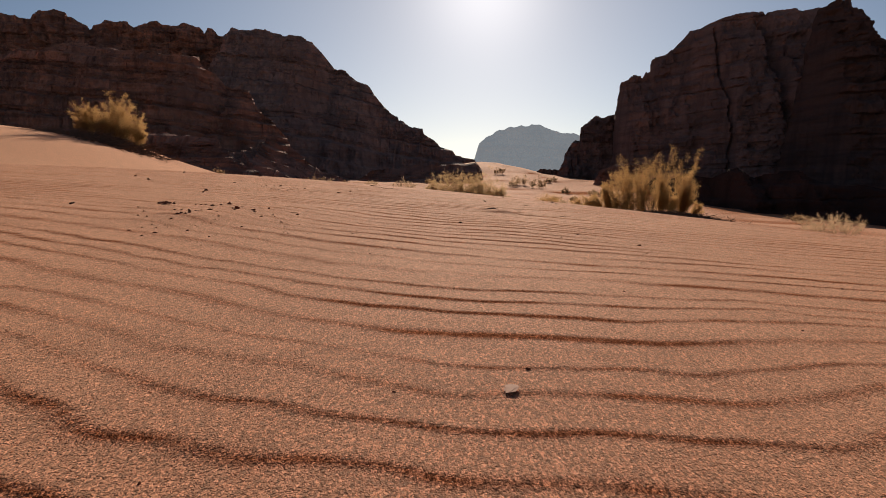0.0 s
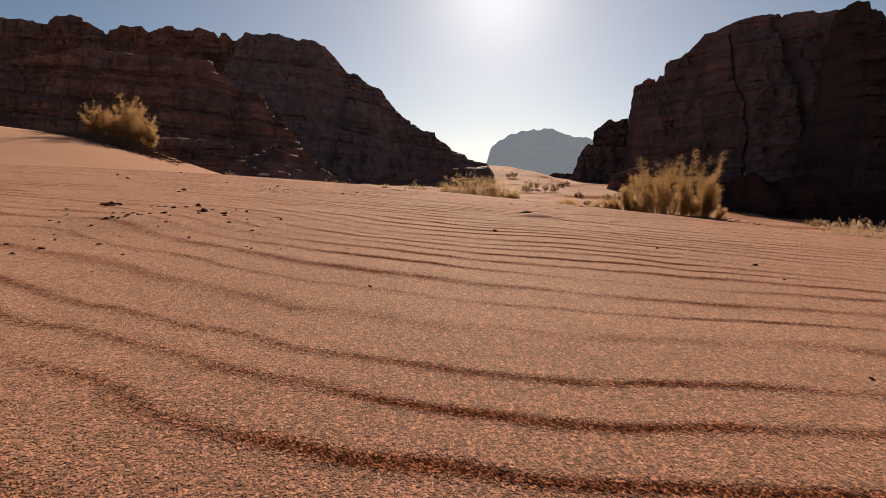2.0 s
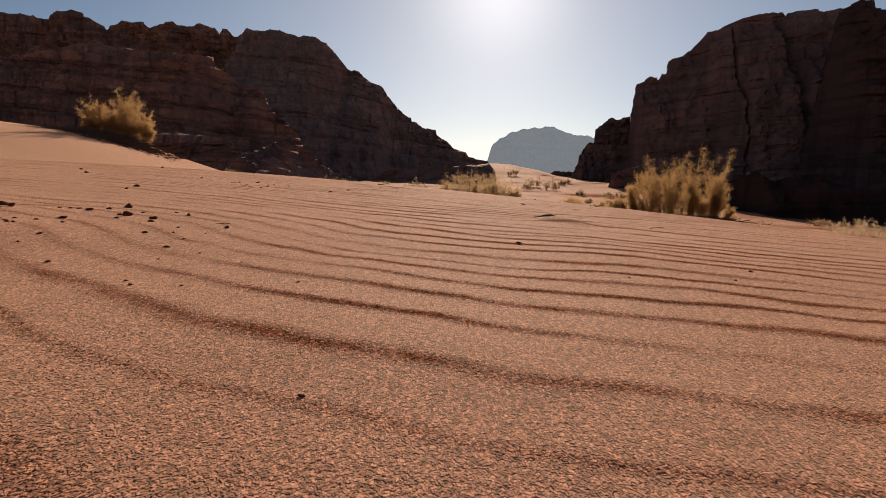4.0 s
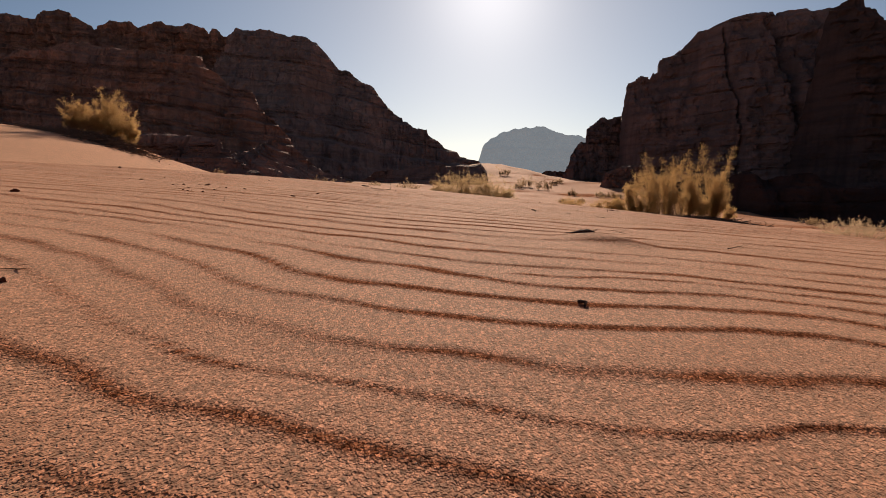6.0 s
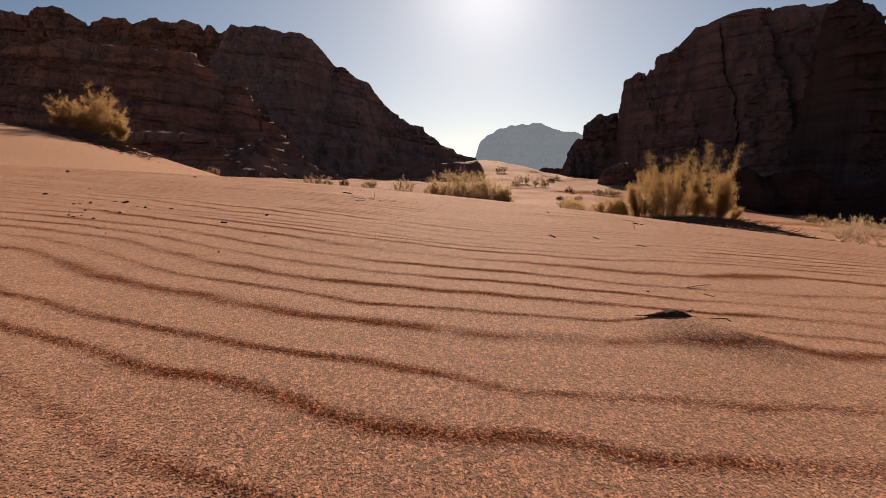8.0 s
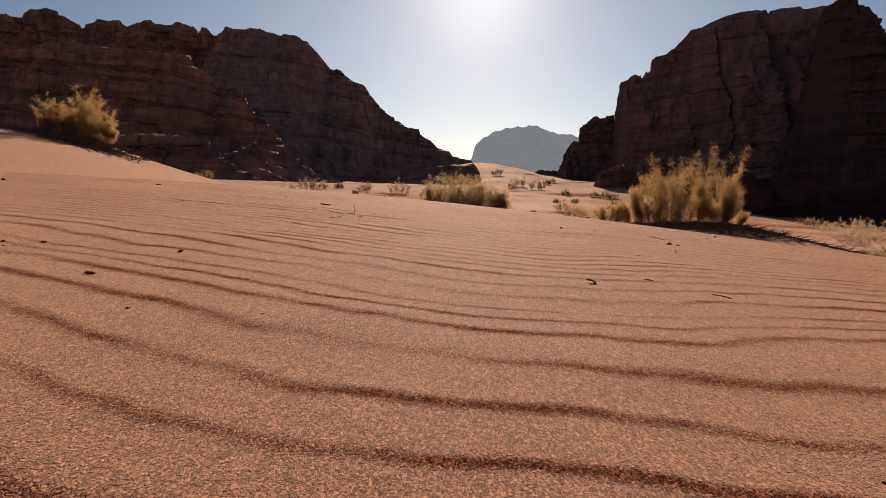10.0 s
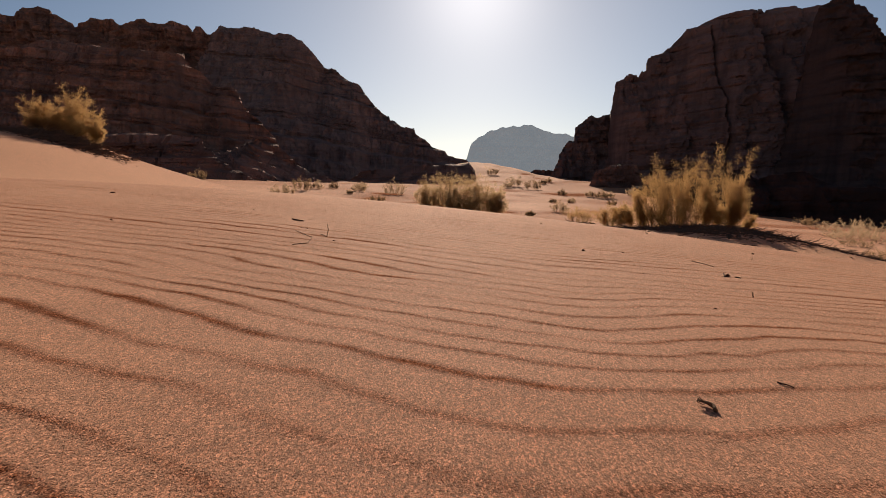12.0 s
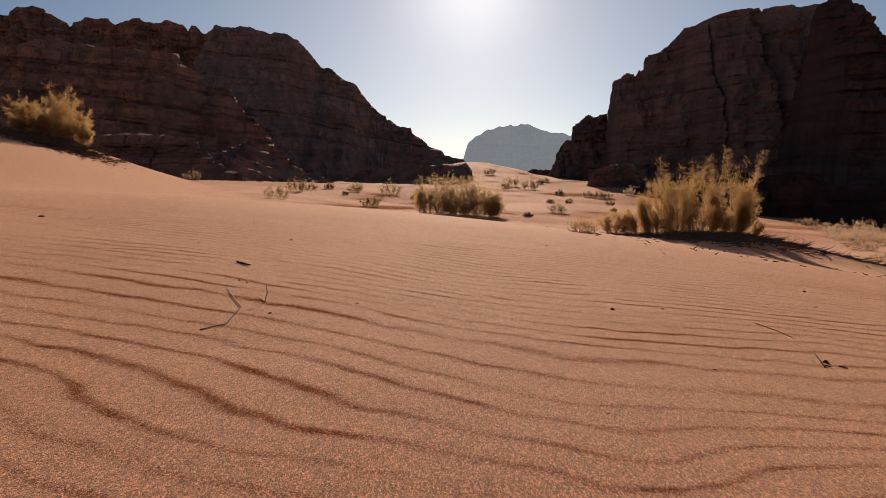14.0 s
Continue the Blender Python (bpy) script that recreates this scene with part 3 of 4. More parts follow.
def blades(start, way, length, radius):
    """Many thin leaves in one mesh, each folded along its midrib and tapering to a point."""
    n = len(start)
    d = way / np.linalg.norm(way, axis=1)[:, None]
    a = np.cross(d, np.array([0.31, 0.92, 0.21]))
    a = a / np.linalg.norm(a, axis=1)[:, None]
    b = np.cross(d, a)
    P = np.zeros((n, 4, 3))
    for k in range(3):
        w = 2 * math.pi * k / 3
        P[:, k] = start + radius[:, None] * (math.cos(w) * a + math.sin(w) * b)
    P[:, 3] = start + d * length[:, None]
    tri = np.array([(0, 1, 3), (1, 2, 3)])
    return P.reshape(-1, 3), (np.arange(n)[:, None, None] * 4 + tri[None]).reshape(-1, 3)


def blade_mesh(name, data, mat, parent):
    verts, faces = data
    me = bpy.data.meshes.new(name)
    me.vertices.add(len(verts))
    me.vertices.foreach_set("co", verts.astype(np.float32).ravel())
    me.loops.add(faces.size)
    me.loops.foreach_set("vertex_index", faces.ravel().astype(np.int32))
    me.polygons.add(len(faces))
    me.polygons.foreach_set("loop_start", np.arange(0, faces.size, 3, dtype=np.int32))
    me.update(calc_edges=True)
    me.materials.append(mat)
    ob = new(name, me)
    ob.parent = parent
    return ob


def bush(name, label, place, lobes, seed, mat, stems=16, twigs=13, leaves=16, sprig=0.05, thick=0.0019, dead=30, category="bush", group="", heart=0.75, bare=0.12, spread=1.0):
    """A broom-like desert shrub. lobes: (x, y, radius, height) of its plumes, which fan out from its middle.
    Each stem bears twigs, each twig fine leaves; sprig: a leaf's length; bare: the part of a stem without twigs; spread: how far the twigs reach out."""
    rng = random.Random(seed)
    nr = np.random.RandomState(seed)
    root = new(name)
    root.location = place
    tagged(root, label, category, group)
    limbs, low, S, D, L = [], [], [], [], []
    for cx, cy, rad, high in lobes:
        floor = ground_z(place.x + heart * cx, place.y + heart * cy) - place.z
        for s in range(stems):
            a, out = rng.uniform(0, 2 * math.pi), math.sqrt(rng.random())
            base = Vector((heart * cx + 0.35 * rad * out * math.cos(a), heart * cy + 0.35 * rad * out * math.sin(a), floor - 0.03))
            tip = Vector((cx + rad * out * math.cos(a), cy + rad * out * math.sin(a), floor + high * (1 - 0.4 * out * out) * rng.uniform(0.5, 1.0)))
            way = tip - base
            st = strand(rng, base, way, way.length, 0.0025 + 0.0022 * high, 0.001, 6, 0.10, 0.02)
            limbs.append(st)
            pts = np.array([p for p, r in st])
            f = (bare + (1 - bare) * nr.rand(twigs) ** 0.85) * 5.999
            k = f.astype(int)
            p = pts[k] + (pts[k + 1] - pts[k]) * (f - k)[:, None]
            along = pts[k + 1] - pts[k]
            along = along / np.linalg.norm(along, axis=1)[:, None]
            d = along * 0.7 + nr.normal(0, 0.5 * spread, (twigs, 3)) + np.array([0, 0, 0.35])
            d = d / np.linalg.norm(d, axis=1)[:, None]
            reach = spread * (0.13 + 0.12 * high) * nr.uniform(0.5, 1.2, twigs) * (1.15 - 0.5 * f / 6)
            g = nr.uniform(0.1, 1.0, (twigs, leaves))
            q = p[:, None, :] + d[:, None, :] * (reach[:, None] * g)[:, :, None] + nr.normal(0, 0.012 + 0.01 * high, (twigs, leaves, 3))
            e = d[:, None, :] * 0.8 + nr.normal(0, 0.55, (twigs, leaves, 3)) + np.array([0, 0, 0.2])
            S.append(q.reshape(-1, 3)), D.append(e.reshape(-1, 3))
            L.append((sprig * nr.uniform(0.5, 1.3, (twigs, leaves)) * (1.2 - 0.5 * g)).ravel())
        for s in range(dead):
            a = rng.uniform(0, 2 * math.pi)
            p = Vector((cx * 0.8 + rng.gauss(0, 0.35) * rad, cy * 0.8 + rng.gauss(0, 0.35) * rad, floor))
            low.append(strand(rng, p, Vector((math.cos(a), math.sin(a), rng.uniform(-0.1, 0.4))), rad * rng.uniform(0.4, 1.1), 0.007, 0.0025, 4, 0.28, -0.06))
    S, D, L = np.concatenate(S), np.concatenate(D), np.concatenate(L)
    tagged(linked("stem", tubes(limbs), STEM, root, "thin dry straw-brown stems"), kind="stuff")
    blade_mesh("crown", blades(S, D, L, thick * nr.uniform(0.7, 1.3, len(S))), mat, root)
    if low:
        tagged(linked("dead_wood", tubes(low), DEAD_WOOD, root, "dry fallen grey-brown twigs"), kind="stuff")
    return root


def rest(x, y, dz=0.0):
    return Vector((x, y, ground_z(x, y) + dz))


bush("bush", "golden broom-like desert bush on a sand mound", rest(4.5, 13.9), [
    (-1.2, 0.0, 0.12, 0.5), (-1.0, -0.05, 0.15, 0.78), (-0.80, 0.05, 0.16, 1.0), (-0.60, -0.1, 0.16, 1.2), (-0.40, 0.1, 0.14, 1.3), (-0.24, 0.0, 0.11, 1.48), (-0.12, 0.1, 0.09, 1.34),
    (0.27, -0.05, 0.07, 1.34), (0.35, 0.05, 0.08, 1.12), (0.78, 0.0, 0.06, 1.58), (0.88, 0.05, 0.07, 1.38), (0.80, -0.1, 0.1, 0.8), (-0.9, -0.2, 0.35, 0.45), (-0.55, -0.3, 0.4, 0.65), (-0.15, -0.3, 0.35, 0.7),
    (0.1, -0.15, 0.25, 0.85), (0.33, -0.2, 0.22, 0.6), (0.55, -0.1, 0.2, 0.5), (0.82, -0.1, 0.16, 0.6), (1.12, 0.0, 0.1, 0.28)],
    5, GOLD, stems=14, twigs=14, leaves=18, thick=0.0022, heart=0.85, bare=0.05, spread=0.78, dead=16)
bush("bush", "dry golden bush on the shoulder of the dune", rest(-14.55, 27.7), [
    (1.15, 0.0, 0.36, 1.6), (0.75, -0.1, 0.36, 1.95), (0.4, 0.1, 0.36, 2.1), (0.0, 0.2, 0.3, 1.9), (-0.4, 0.1, 0.25, 1.35), (-1.05, 0.0, 0.26, 1.75), (-0.8, 0.1, 0.24, 1.5),
    (1.6, -0.3, 0.26, 1.1), (0.8, -0.5, 0.6, 0.9), (0.0, -0.4, 0.6, 0.9), (-0.9, -0.3, 0.4, 0.7)], 2, GOLD, stems=18, twigs=14, leaves=13, sprig=0.13, thick=0.0044, heart=0.85)
bush("bush", "dense yellow-olive bush behind the sand crest", rest(1.2, 32.0), [
    (-1.75, 0.0, 0.4, 1.4), (-1.45, 0.0, 0.45, 1.9), (-0.9, 0.2, 0.45, 2.1), (-0.3, 0.0, 0.45, 2.25), (0.3, 0.1, 0.45, 2.15), (0.85, 0.0, 0.45, 2.1), (1.45, 0.0, 0.42, 1.8), (1.8, 0.0, 0.4, 1.25),
    (0.6, -0.5, 0.8, 1.3), (-0.7, -0.5, 0.8, 1.3), (1.3, -0.4, 0.6, 1.1), (0.0, -0.6, 0.9, 0.9)], 3, OLIVE, stems=18, twigs=14, leaves=15, sprig=0.13, thick=0.0052, heart=0.95, bare=0.0, dead=8, spread=1.3)

# small bushes of the valley floor: x, y, width
TUFTS = [(-9.7, 42.7, 1.8), (-11.1, 55.2, 1.9), (-10.8, 60.2, 1.3), (-9.7, 63.0, 1.1), (-7.2, 64.3, 1.3), (-3.6, 40.5, 1.2), (-3.7, 58.7, 2.4),
         (10.3, 118.5, 2.5), (11.3, 93.0, 2.9), (13.0, 88.0, 2.6), (9.7, 89.4, 1.5), (5.3, 38.3, 0.5), (8.8, 47.5, 1.4), (10.6, 60.0, 0.7),
         (12.6, 61.8, 0.65), (19.0, 75.2, 1.6), (18.0, 76.4, 1.3), (16.5, 61.8, 0.9), (24.0, 80.5, 1.7), (14.8, 77.0, 1.3), (17.6, 102.3, 1.4),
         (-23.0, 64.4, 2.0), (-7.0, 60.8, 1.5), (-4.6, 104.0, 1.8), (13.3, 64.6, 0.9), (16.1, 98.2, 1.4), (6.2, 70.0, 0.6), (2.4, 52.0, 0.45), (14.0, 52.0, 0.6), (-1.9, 89.0, 1.5), (-7.1, 55.0, 0.6), (27.6, 49.2, 1.0), (20.1, 75.9, 1.3)]
for n, (x, y, wide) in enumerate(TUFTS):
    r = 0.56 * wide
    kind, mat = [("small dry grey-brown shrub on the valley sand", GREY), ("small dull brown shrub on the valley sand", SCRUB)][n % 2]
    bush("shrub", kind, rest(x, y, -0.07 * r - 0.0006 * y), [(-0.5 * r, 0, 0.45 * r, 0.85 * r), (0.05 * r, 0.1 * r, 0.5 * r, 1.25 * r), (0.5 * r, 0, 0.45 * r, 0.9 * r)],
         100 + n, mat, stems=10, twigs=9, leaves=8, sprig=0.14 * max(r, 0.4), thick=0.003 + 0.0001 * y, dead=0, category="shrub", group="valley shrubs", heart=0.8, bare=0.0)

bush("shrub", "dry straw-coloured shrub beside the golden bush", rest(3.1, 13.6), [(-0.15, 0, 0.18, 0.36), (0.12, 0, 0.2, 0.40)], 61, GOLD,
     stems=18, twigs=10, leaves=12, sprig=0.06, thick=0.0026, dead=30, category="shrub")
bush("shrub", "sparse straw-coloured grass tuft on the sand", rest(1.75, 10.5), [(-0.08, 0, 0.12, 0.15), (0.08, 0, 0.12, 0.17)], 62, GOLD,
     stems=12, twigs=5, leaves=8, sprig=0.05, thick=0.002, dead=12, category="shrub")
bush("shrub", "low dry brown shrub on the slope", rest(20.4, 33.2), [(-1.3, 0, 0.7, 0.8), (-0.4, 0, 0.7, 1.1), (0.5, 0.1, 0.7, 1.2), (1.4, 0.2, 0.7, 1.0)], 63,
     GREY, stems=12, twigs=8, leaves=8, sprig=0.14, thick=0.005, dead=10, category="shrub")
bush("shrub", "low dry brown shrub on the slope", rest(17.6, 28.8), [(-0.8, 0, 0.6, 0.6), (0.2, 0.1, 0.7, 0.8), (1.1, 0.0, 0.6, 0.7)], 64, GREY,
     stems=12, twigs=8, leaves=8, sprig=0.13, thick=0.0045, dead=10, category="shrub")

for n, (x, y, wide, high) in enumerate([(10.4, 17.0, 1.2, 0.26), (11.3, 18.0, 1.2, 0.3), (12.6, 20.2, 1.2, 0.28), (14.9, 24.8, 1.5, 0.3),
                                        (24.4, 42.6, 2.2, 0.7), (28.0, 50.4, 2.4, 0.8)]):
    r = wide / 2
    bush("shrub", "low dry brown scrub on the sandy slope", rest(x, y), [(-0.5 * r, 0, 0.5 * r, 0.8 * high), (0.1 * r, 0.1 * r, 0.55 * r, high), (0.55 * r, 0, 0.45 * r, 0.75 * high)],
         160 + n, SCRUB, stems=8, twigs=5, leaves=7, sprig=0.07 + 0.05 * high, thick=0.0025 + 0.00007 * y, dead=6, category="shrub", group="scrub on the slope")


def build_litter():
    """Fallen twigs on the mound of the golden bush and trailing down its side."""
    rng = random.Random(9)
    out = []
    for k in range(1900):
        if k < 1100:
            x, y = 4.6 + rng.gauss(0, 0.65), 13.15 + rng.gauss(0, 0.32)
        else:
            f = rng.random()
            x, y = 5.0 + 4.4 * f + rng.gauss(0, 0.12), 13.3 - 0.85 * f + rng.gauss(0, 0.15)
        a = rng.uniform(-0.6, 0.6) + (math.pi if rng.random() < 0.5 else 0)
        out.append(strand(rng, rest(x, y, 0.012), Vector((math.cos(a), 0.5 * math.sin(a), rng.uniform(-0.06, 0.12))), rng.uniform(0.05, 0.26),
                          rng.uniform(0.003, 0.010), 0.002, 3, 0.2, -0.03))
    for k in range(1900):
        x, y = -14.2 + rng.gauss(0, 1.0), 26.4 + rng.gauss(0, 0.7)
        a = rng.uniform(-0.5, 0.5) + (math.pi if rng.random() < 0.5 else 0)
        out.append(strand(rng, rest(x, y, 0.02), Vector((math.cos(a), 0.4 * math.sin(a), 0.0)), rng.uniform(0.2, 0.8), rng.uniform(0.008, 0.018), 0.004, 3, 0.2, -0.02))
    for k in range(90):
        x, y = rng.uniform(1.5, 7.5), rng.uniform(7.5, 12.6)
        a = rng.uniform(0, 2 * math.pi)
        out.append(strand(rng, rest(x, y, 0.004), Vector((math.cos(a), math.sin(a), 0.0)), rng.uniform(0.02, 0.07), rng.uniform(0.003, 0.008), 0.002, 2, 0.3, -0.02))
    ob = linked("twig_litter", tubes(out), LITTER)
    return tagged(ob, "dark dry twig litter scattered under the bushes", "litter", kind="stuff")


build_litter()


# ---- things on the sand ----
def clod_mesh(seed, flat=0.6, mat=STONE):
    """A broken crust of earth: jagged, flat underneath, with sharp corners and a peak."""
    rng = random.Random(seed)
    bm = bmesh.new()
    bmesh.ops.create_icosphere(bm, subdivisions=2, radius=0.5)
    shift = Vector((rng.uniform(0, 9), rng.uniform(0, 9), rng.uniform(0, 9)))
    lean, px, py = rng.uniform(-0.3, 0.3), rng.uniform(-0.25, 0.25), rng.uniform(-0.2, 0.2)
    for v in bm.verts:
        n = noise.noise(v.co * 2.0 + shift) * 0.7 + noise.noise(v.co * 5.0 + shift) * 0.6
        v.co *= max(0.4, 1 + n)
        if v.co.z > 0:
            v.co.z *= 0.6 + 0.3 * max(0.0, 1 - 1.6 * math.hypot(v.co.x - px, v.co.y - py))
        v.co.z = max(v.co.z, -0.2) * flat + lean * v.co.x * 0.5
        v.co.y *= 0.75
    me = bpy.data.meshes.new("pebble")
    bm.to_mesh(me)
    bm.free()
    me.materials.append(mat)
    return me


CLODS = [clod_mesh(k, 0.6 + 0.06 * k) for k in range(9)]


def pebbles(label, group, spots, squat=1.0, shapes=CLODS):
    rng = random.Random(len(spots) * 7 + 1)
    for x, y, size in spots:
        size = 0.85 * size
        ob = new("pebble", shapes[rng.randrange(len(shapes))])
        ob.matrix_world = Matrix.LocRotScale(rest(x, y, size * 0.08), Euler((rng.uniform(-0.2, 0.2), rng.uniform(-0.2, 0.2), rng.uniform(0, 6.3))),
                                             (size, size * rng.uniform(0.7, 1), size * squat * rng.uniform(0.5, 0.85)))
        tagged(ob, label, "pebble", group)


pebbles("small dark brown clod half sunk in rippled sand", "clods in the scatter", [
    (-0.537, 1.108, 0.01), (-0.593, 1.311, 0.0086), (-0.502, 1.171, 0.0114), (-0.606, 1.376, 0.013), (-0.605, 1.392, 0.0105), (-0.594, 1.391, 0.0117),
    (-0.594, 1.413, 0.0133), (-0.603, 1.439, 0.0095), (-0.617, 1.546, 0.0088), (-0.615, 1.599, 0.0167), (-0.572, 1.53, 0.0086), (-0.704, 1.735, 0.0085),
    (-0.693, 1.745, 0.0085), (-0.684, 1.754, 0.0103), (-0.662, 1.746, 0.0169), (-0.65, 1.786, 0.0121), (-0.644, 1.839, 0.0196), (-0.593, 1.713, 0.0114),
    (-0.529, 1.692, 0.0158), (-0.512, 1.649, 0.0107), (-0.459, 1.52, 0.0096), (-0.381, 1.415, 0.0086), (-0.396, 1.643, 0.0089), (-0.948, 2.47, 0.023)], 0.85)
pebbles("tiny dark brown clod lying on rippled sand", "clods in the scatter", [
    (-0.782, 1.557, 0.0078), (-0.726, 1.468, 0.0073), (-0.718, 1.447, 0.0057), (-0.686, 1.357, 0.0079), (-0.656, 1.332, 0.0064), (-0.597, 1.185, 0.0055),
    (-0.596, 1.225, 0.0069), (-0.569, 1.185, 0.0049), (-0.539, 1.062, 0.0072), (-0.597, 1.133, 0.0074), (-0.594, 1.263, 0.0047), (-0.55, 1.194, 0.0033),
    (-0.678, 1.531, 0.0074), (-0.665, 1.541, 0.0074), (-0.651, 1.551, 0.0075), (-0.632, 1.506, 0.0057), (-0.6, 1.466, 0.0069), (-0.595, 1.47, 0.0062),
    (-0.528, 1.418, 0.0065), (-0.569, 1.659, 0.0078), (-0.586, 1.773, 0.0076), (-0.545, 1.812, 0.0069), (-0.509, 1.775, 0.0083), (-0.45, 1.601, 0.0058)], 1.0)
pebbles("crumb of dark brown earth lying on rippled sand", "clods in the scatter", [
    (-0.354, 1.336, 0.0051), (-0.391, 1.483, 0.0046), (-0.391, 1.55, 0.0048), (-0.334, 1.39, 0.0048), (-0.432, 1.283, 0.0084), (-0.518, 1.367, 0.005),
    (-0.466, 1.26, 0.0033), (-0.507, 1.31, 0.0047), (-0.517, 1.249, 0.0045), (-0.535, 1.266, 0.004), (-0.433, 1.098, 0.0056), (-0.43, 1.127, 0.0034),
    (-0.426, 1.024, 0.003), (-0.406, 0.987, 0.0028), (-0.389, 0.992, 0.0032), (-0.327, 1.222, 0.0051), (-0.315, 1.206, 0.005), (-0.278, 1.215, 0.0049)], 1.0)
pebbles("jagged dark brown clod in a heap on the sand", "heap of clods", [
    (-0.768, 1.651, 0.0132), (-0.789, 1.7, 0.0188), (-0.798, 1.736, 0.0228), (-0.768, 1.692, 0.0203), (-0.772, 1.716, 0.0172), (-0.736, 1.666, 0.0115),
    (-0.746, 1.633, 0.0162), (-0.737, 1.64, 0.013)], 0.9)
pebbles("small dark pebble lying on the rippled sand", "pebbles near the start", [
    (-0.038, 0.369, 0.0032), (0.064, 0.433, 0.0050), (0.45, 1.40, 0.0092), (-0.149, 0.232, 0.0032),
    (-0.127, 0.998, 0.0048), (-0.95, 2.47, 0.0165), (-1.76, 3.574, 0.0252), (0.339, 1.556, 0.0074), (0.416, 1.242, 0.006),
    (0.239, 0.783, 0.0058), (-0.483, 3.209, 0.0147), (0.625, 0.93, 0.0053), (0.388, 0.621, 0.0043), (-0.43, 1.54, 0.005),
    (-0.194, 1.262, 0.0045), (-0.274, 1.35, 0.004), (0.141, 1.422, 0.0035), (-0.915, 2.35, 0.0144),
    (-0.58, 1.71, 0.017), (-1.499, 3.169, 0.03), (0.281, 1.468, 0.0045)])
pebbles("flat pale pinkish-brown pebble sunk in the rippled sand", "pebbles near the start", [(0.045, 0.383, 0.022)], 0.3, [clod_mesh(11, 0.3, PALE_STONE)])
pebbles("dark brown clod lying on the rippled sand", "pebbles on the slope", [
    (-2.158, 5.231, 0.0379), (-1.144, 3.408, 0.0183), (-0.917, 3.224, 0.0136), (-0.772, 2.903, 0.0081), (-0.73, 2.896, 0.009), (-0.898, 3.303, 0.0115), (-0.864, 3.283, 0.0214),
    (-0.769, 3.194, 0.0118), (-0.719, 3.22, 0.0131), (-0.502, 2.967, 0.0159)], 1.0)
pebbles("small dark pebble on the rippled sand", "pebbles on the slope", [
    (-1.188, 3.42, 0.0057), (-1.218, 3.762, 0.0114), (-0.928, 3.171, 0.0085), (-0.922, 3.188, 0.0073), (-0.827, 2.982, 0.0075), (-0.794, 2.924, 0.0072), (-0.828, 3.042, 0.0078),
    (-0.775, 2.934, 0.0062), (-0.725, 2.787, 0.0038), (-0.792, 3.057, 0.0067), (-0.65, 2.763, 0.0036), (-0.747, 3.03, 0.0076), (-0.758, 3.083, 0.005), (-0.795, 3.206, 0.0048),
    (-0.741, 3.153, 0.0058), (-0.57, 2.606, 0.0036), (-0.598, 2.691, 0.0038), (-0.638, 2.95, 0.004), (-0.541, 2.758, 0.0044), (-0.368, 2.846, 0.0045), (-1.162, 4.192, 0.0074),
    (-0.325, 2.287, 0.0028), (-0.383, 2.213, 0.0021), (-0.373, 2.8, 0.0068), (-0.377, 2.579, 0.0039), (0.257, 3.007, 0.0035), (0.216, 2.506, 0.0058), (0.344, 2.754, 0.0041),
    (-0.235, 2.808, 0.004)])
pebbles("small dark pebble on the upper slope", "pebbles on the slope", [
    (0.445, 4.72, 0.0125), (0.755, 4.34, 0.0129), (-1.0, 4.5, 0.0106), (0.462, 3.755, 0.007), (-0.329, 4.38, 0.0085), (-0.589, 5.75, 0.0137),
    (-0.647, 3.76, 0.0042), (-0.84, 5.4, 0.01), (1.5, 7.23, 0.0171), (0.603, 4.798, 0.0096), (-0.489, 4.716, 0.0089), (-0.466, 4.699, 0.0073),
    (0.222, 3.954, 0.0048), (0.48, 4.213, 0.0054), (-0.176, 4.539, 0.0064), (1.453, 5.587, 0.0154), (1.214, 5.123, 0.0105),
    (-1.744, 5.984, 0.0297), (0.776, 5.171, 0.0078), (0.63, 6.678, 0.0161), (-1.567, 6.057, 0.0118), (-0.384, 4.226, 0.0042)])


def twig(label, points, r0, r1, mat=TWIG, name="twig", forks=()):
    """A dry stem through (x, y, height over the sand); forks: further stems that are parts of it."""
    rng = random.Random(int(abs(points[0][0]) * 1000))
    root = new(name)
    root.location = rest(points[0][0], points[0][1])
    tagged(root, label, "twig")

    def stem(pts, a, b):
        way = [rest(x, y, 0.35 * h + 0.5 * a) - root.location for x, y, h in pts]
        fine = []
        for k in range(len(way) - 1):
            for q in range(5):
                p = way[k].lerp(way[k + 1], q / 5)
                fine.append(p + Vector((rng.gauss(0, a * 0.5), rng.gauss(0, a * 0.5), 0)))
        fine.append(way[-1])
        n = len(fine) - 1
        return tubes([[(p, a + (b - a) * i / n) for i, p in enumerate(fine)]], 6)

    linked("stem", stem(points, r0, r1), mat, root)
    for pts, a, b in forks:
        linked("side_stem", stem(pts, a, b), mat, root)
    return root


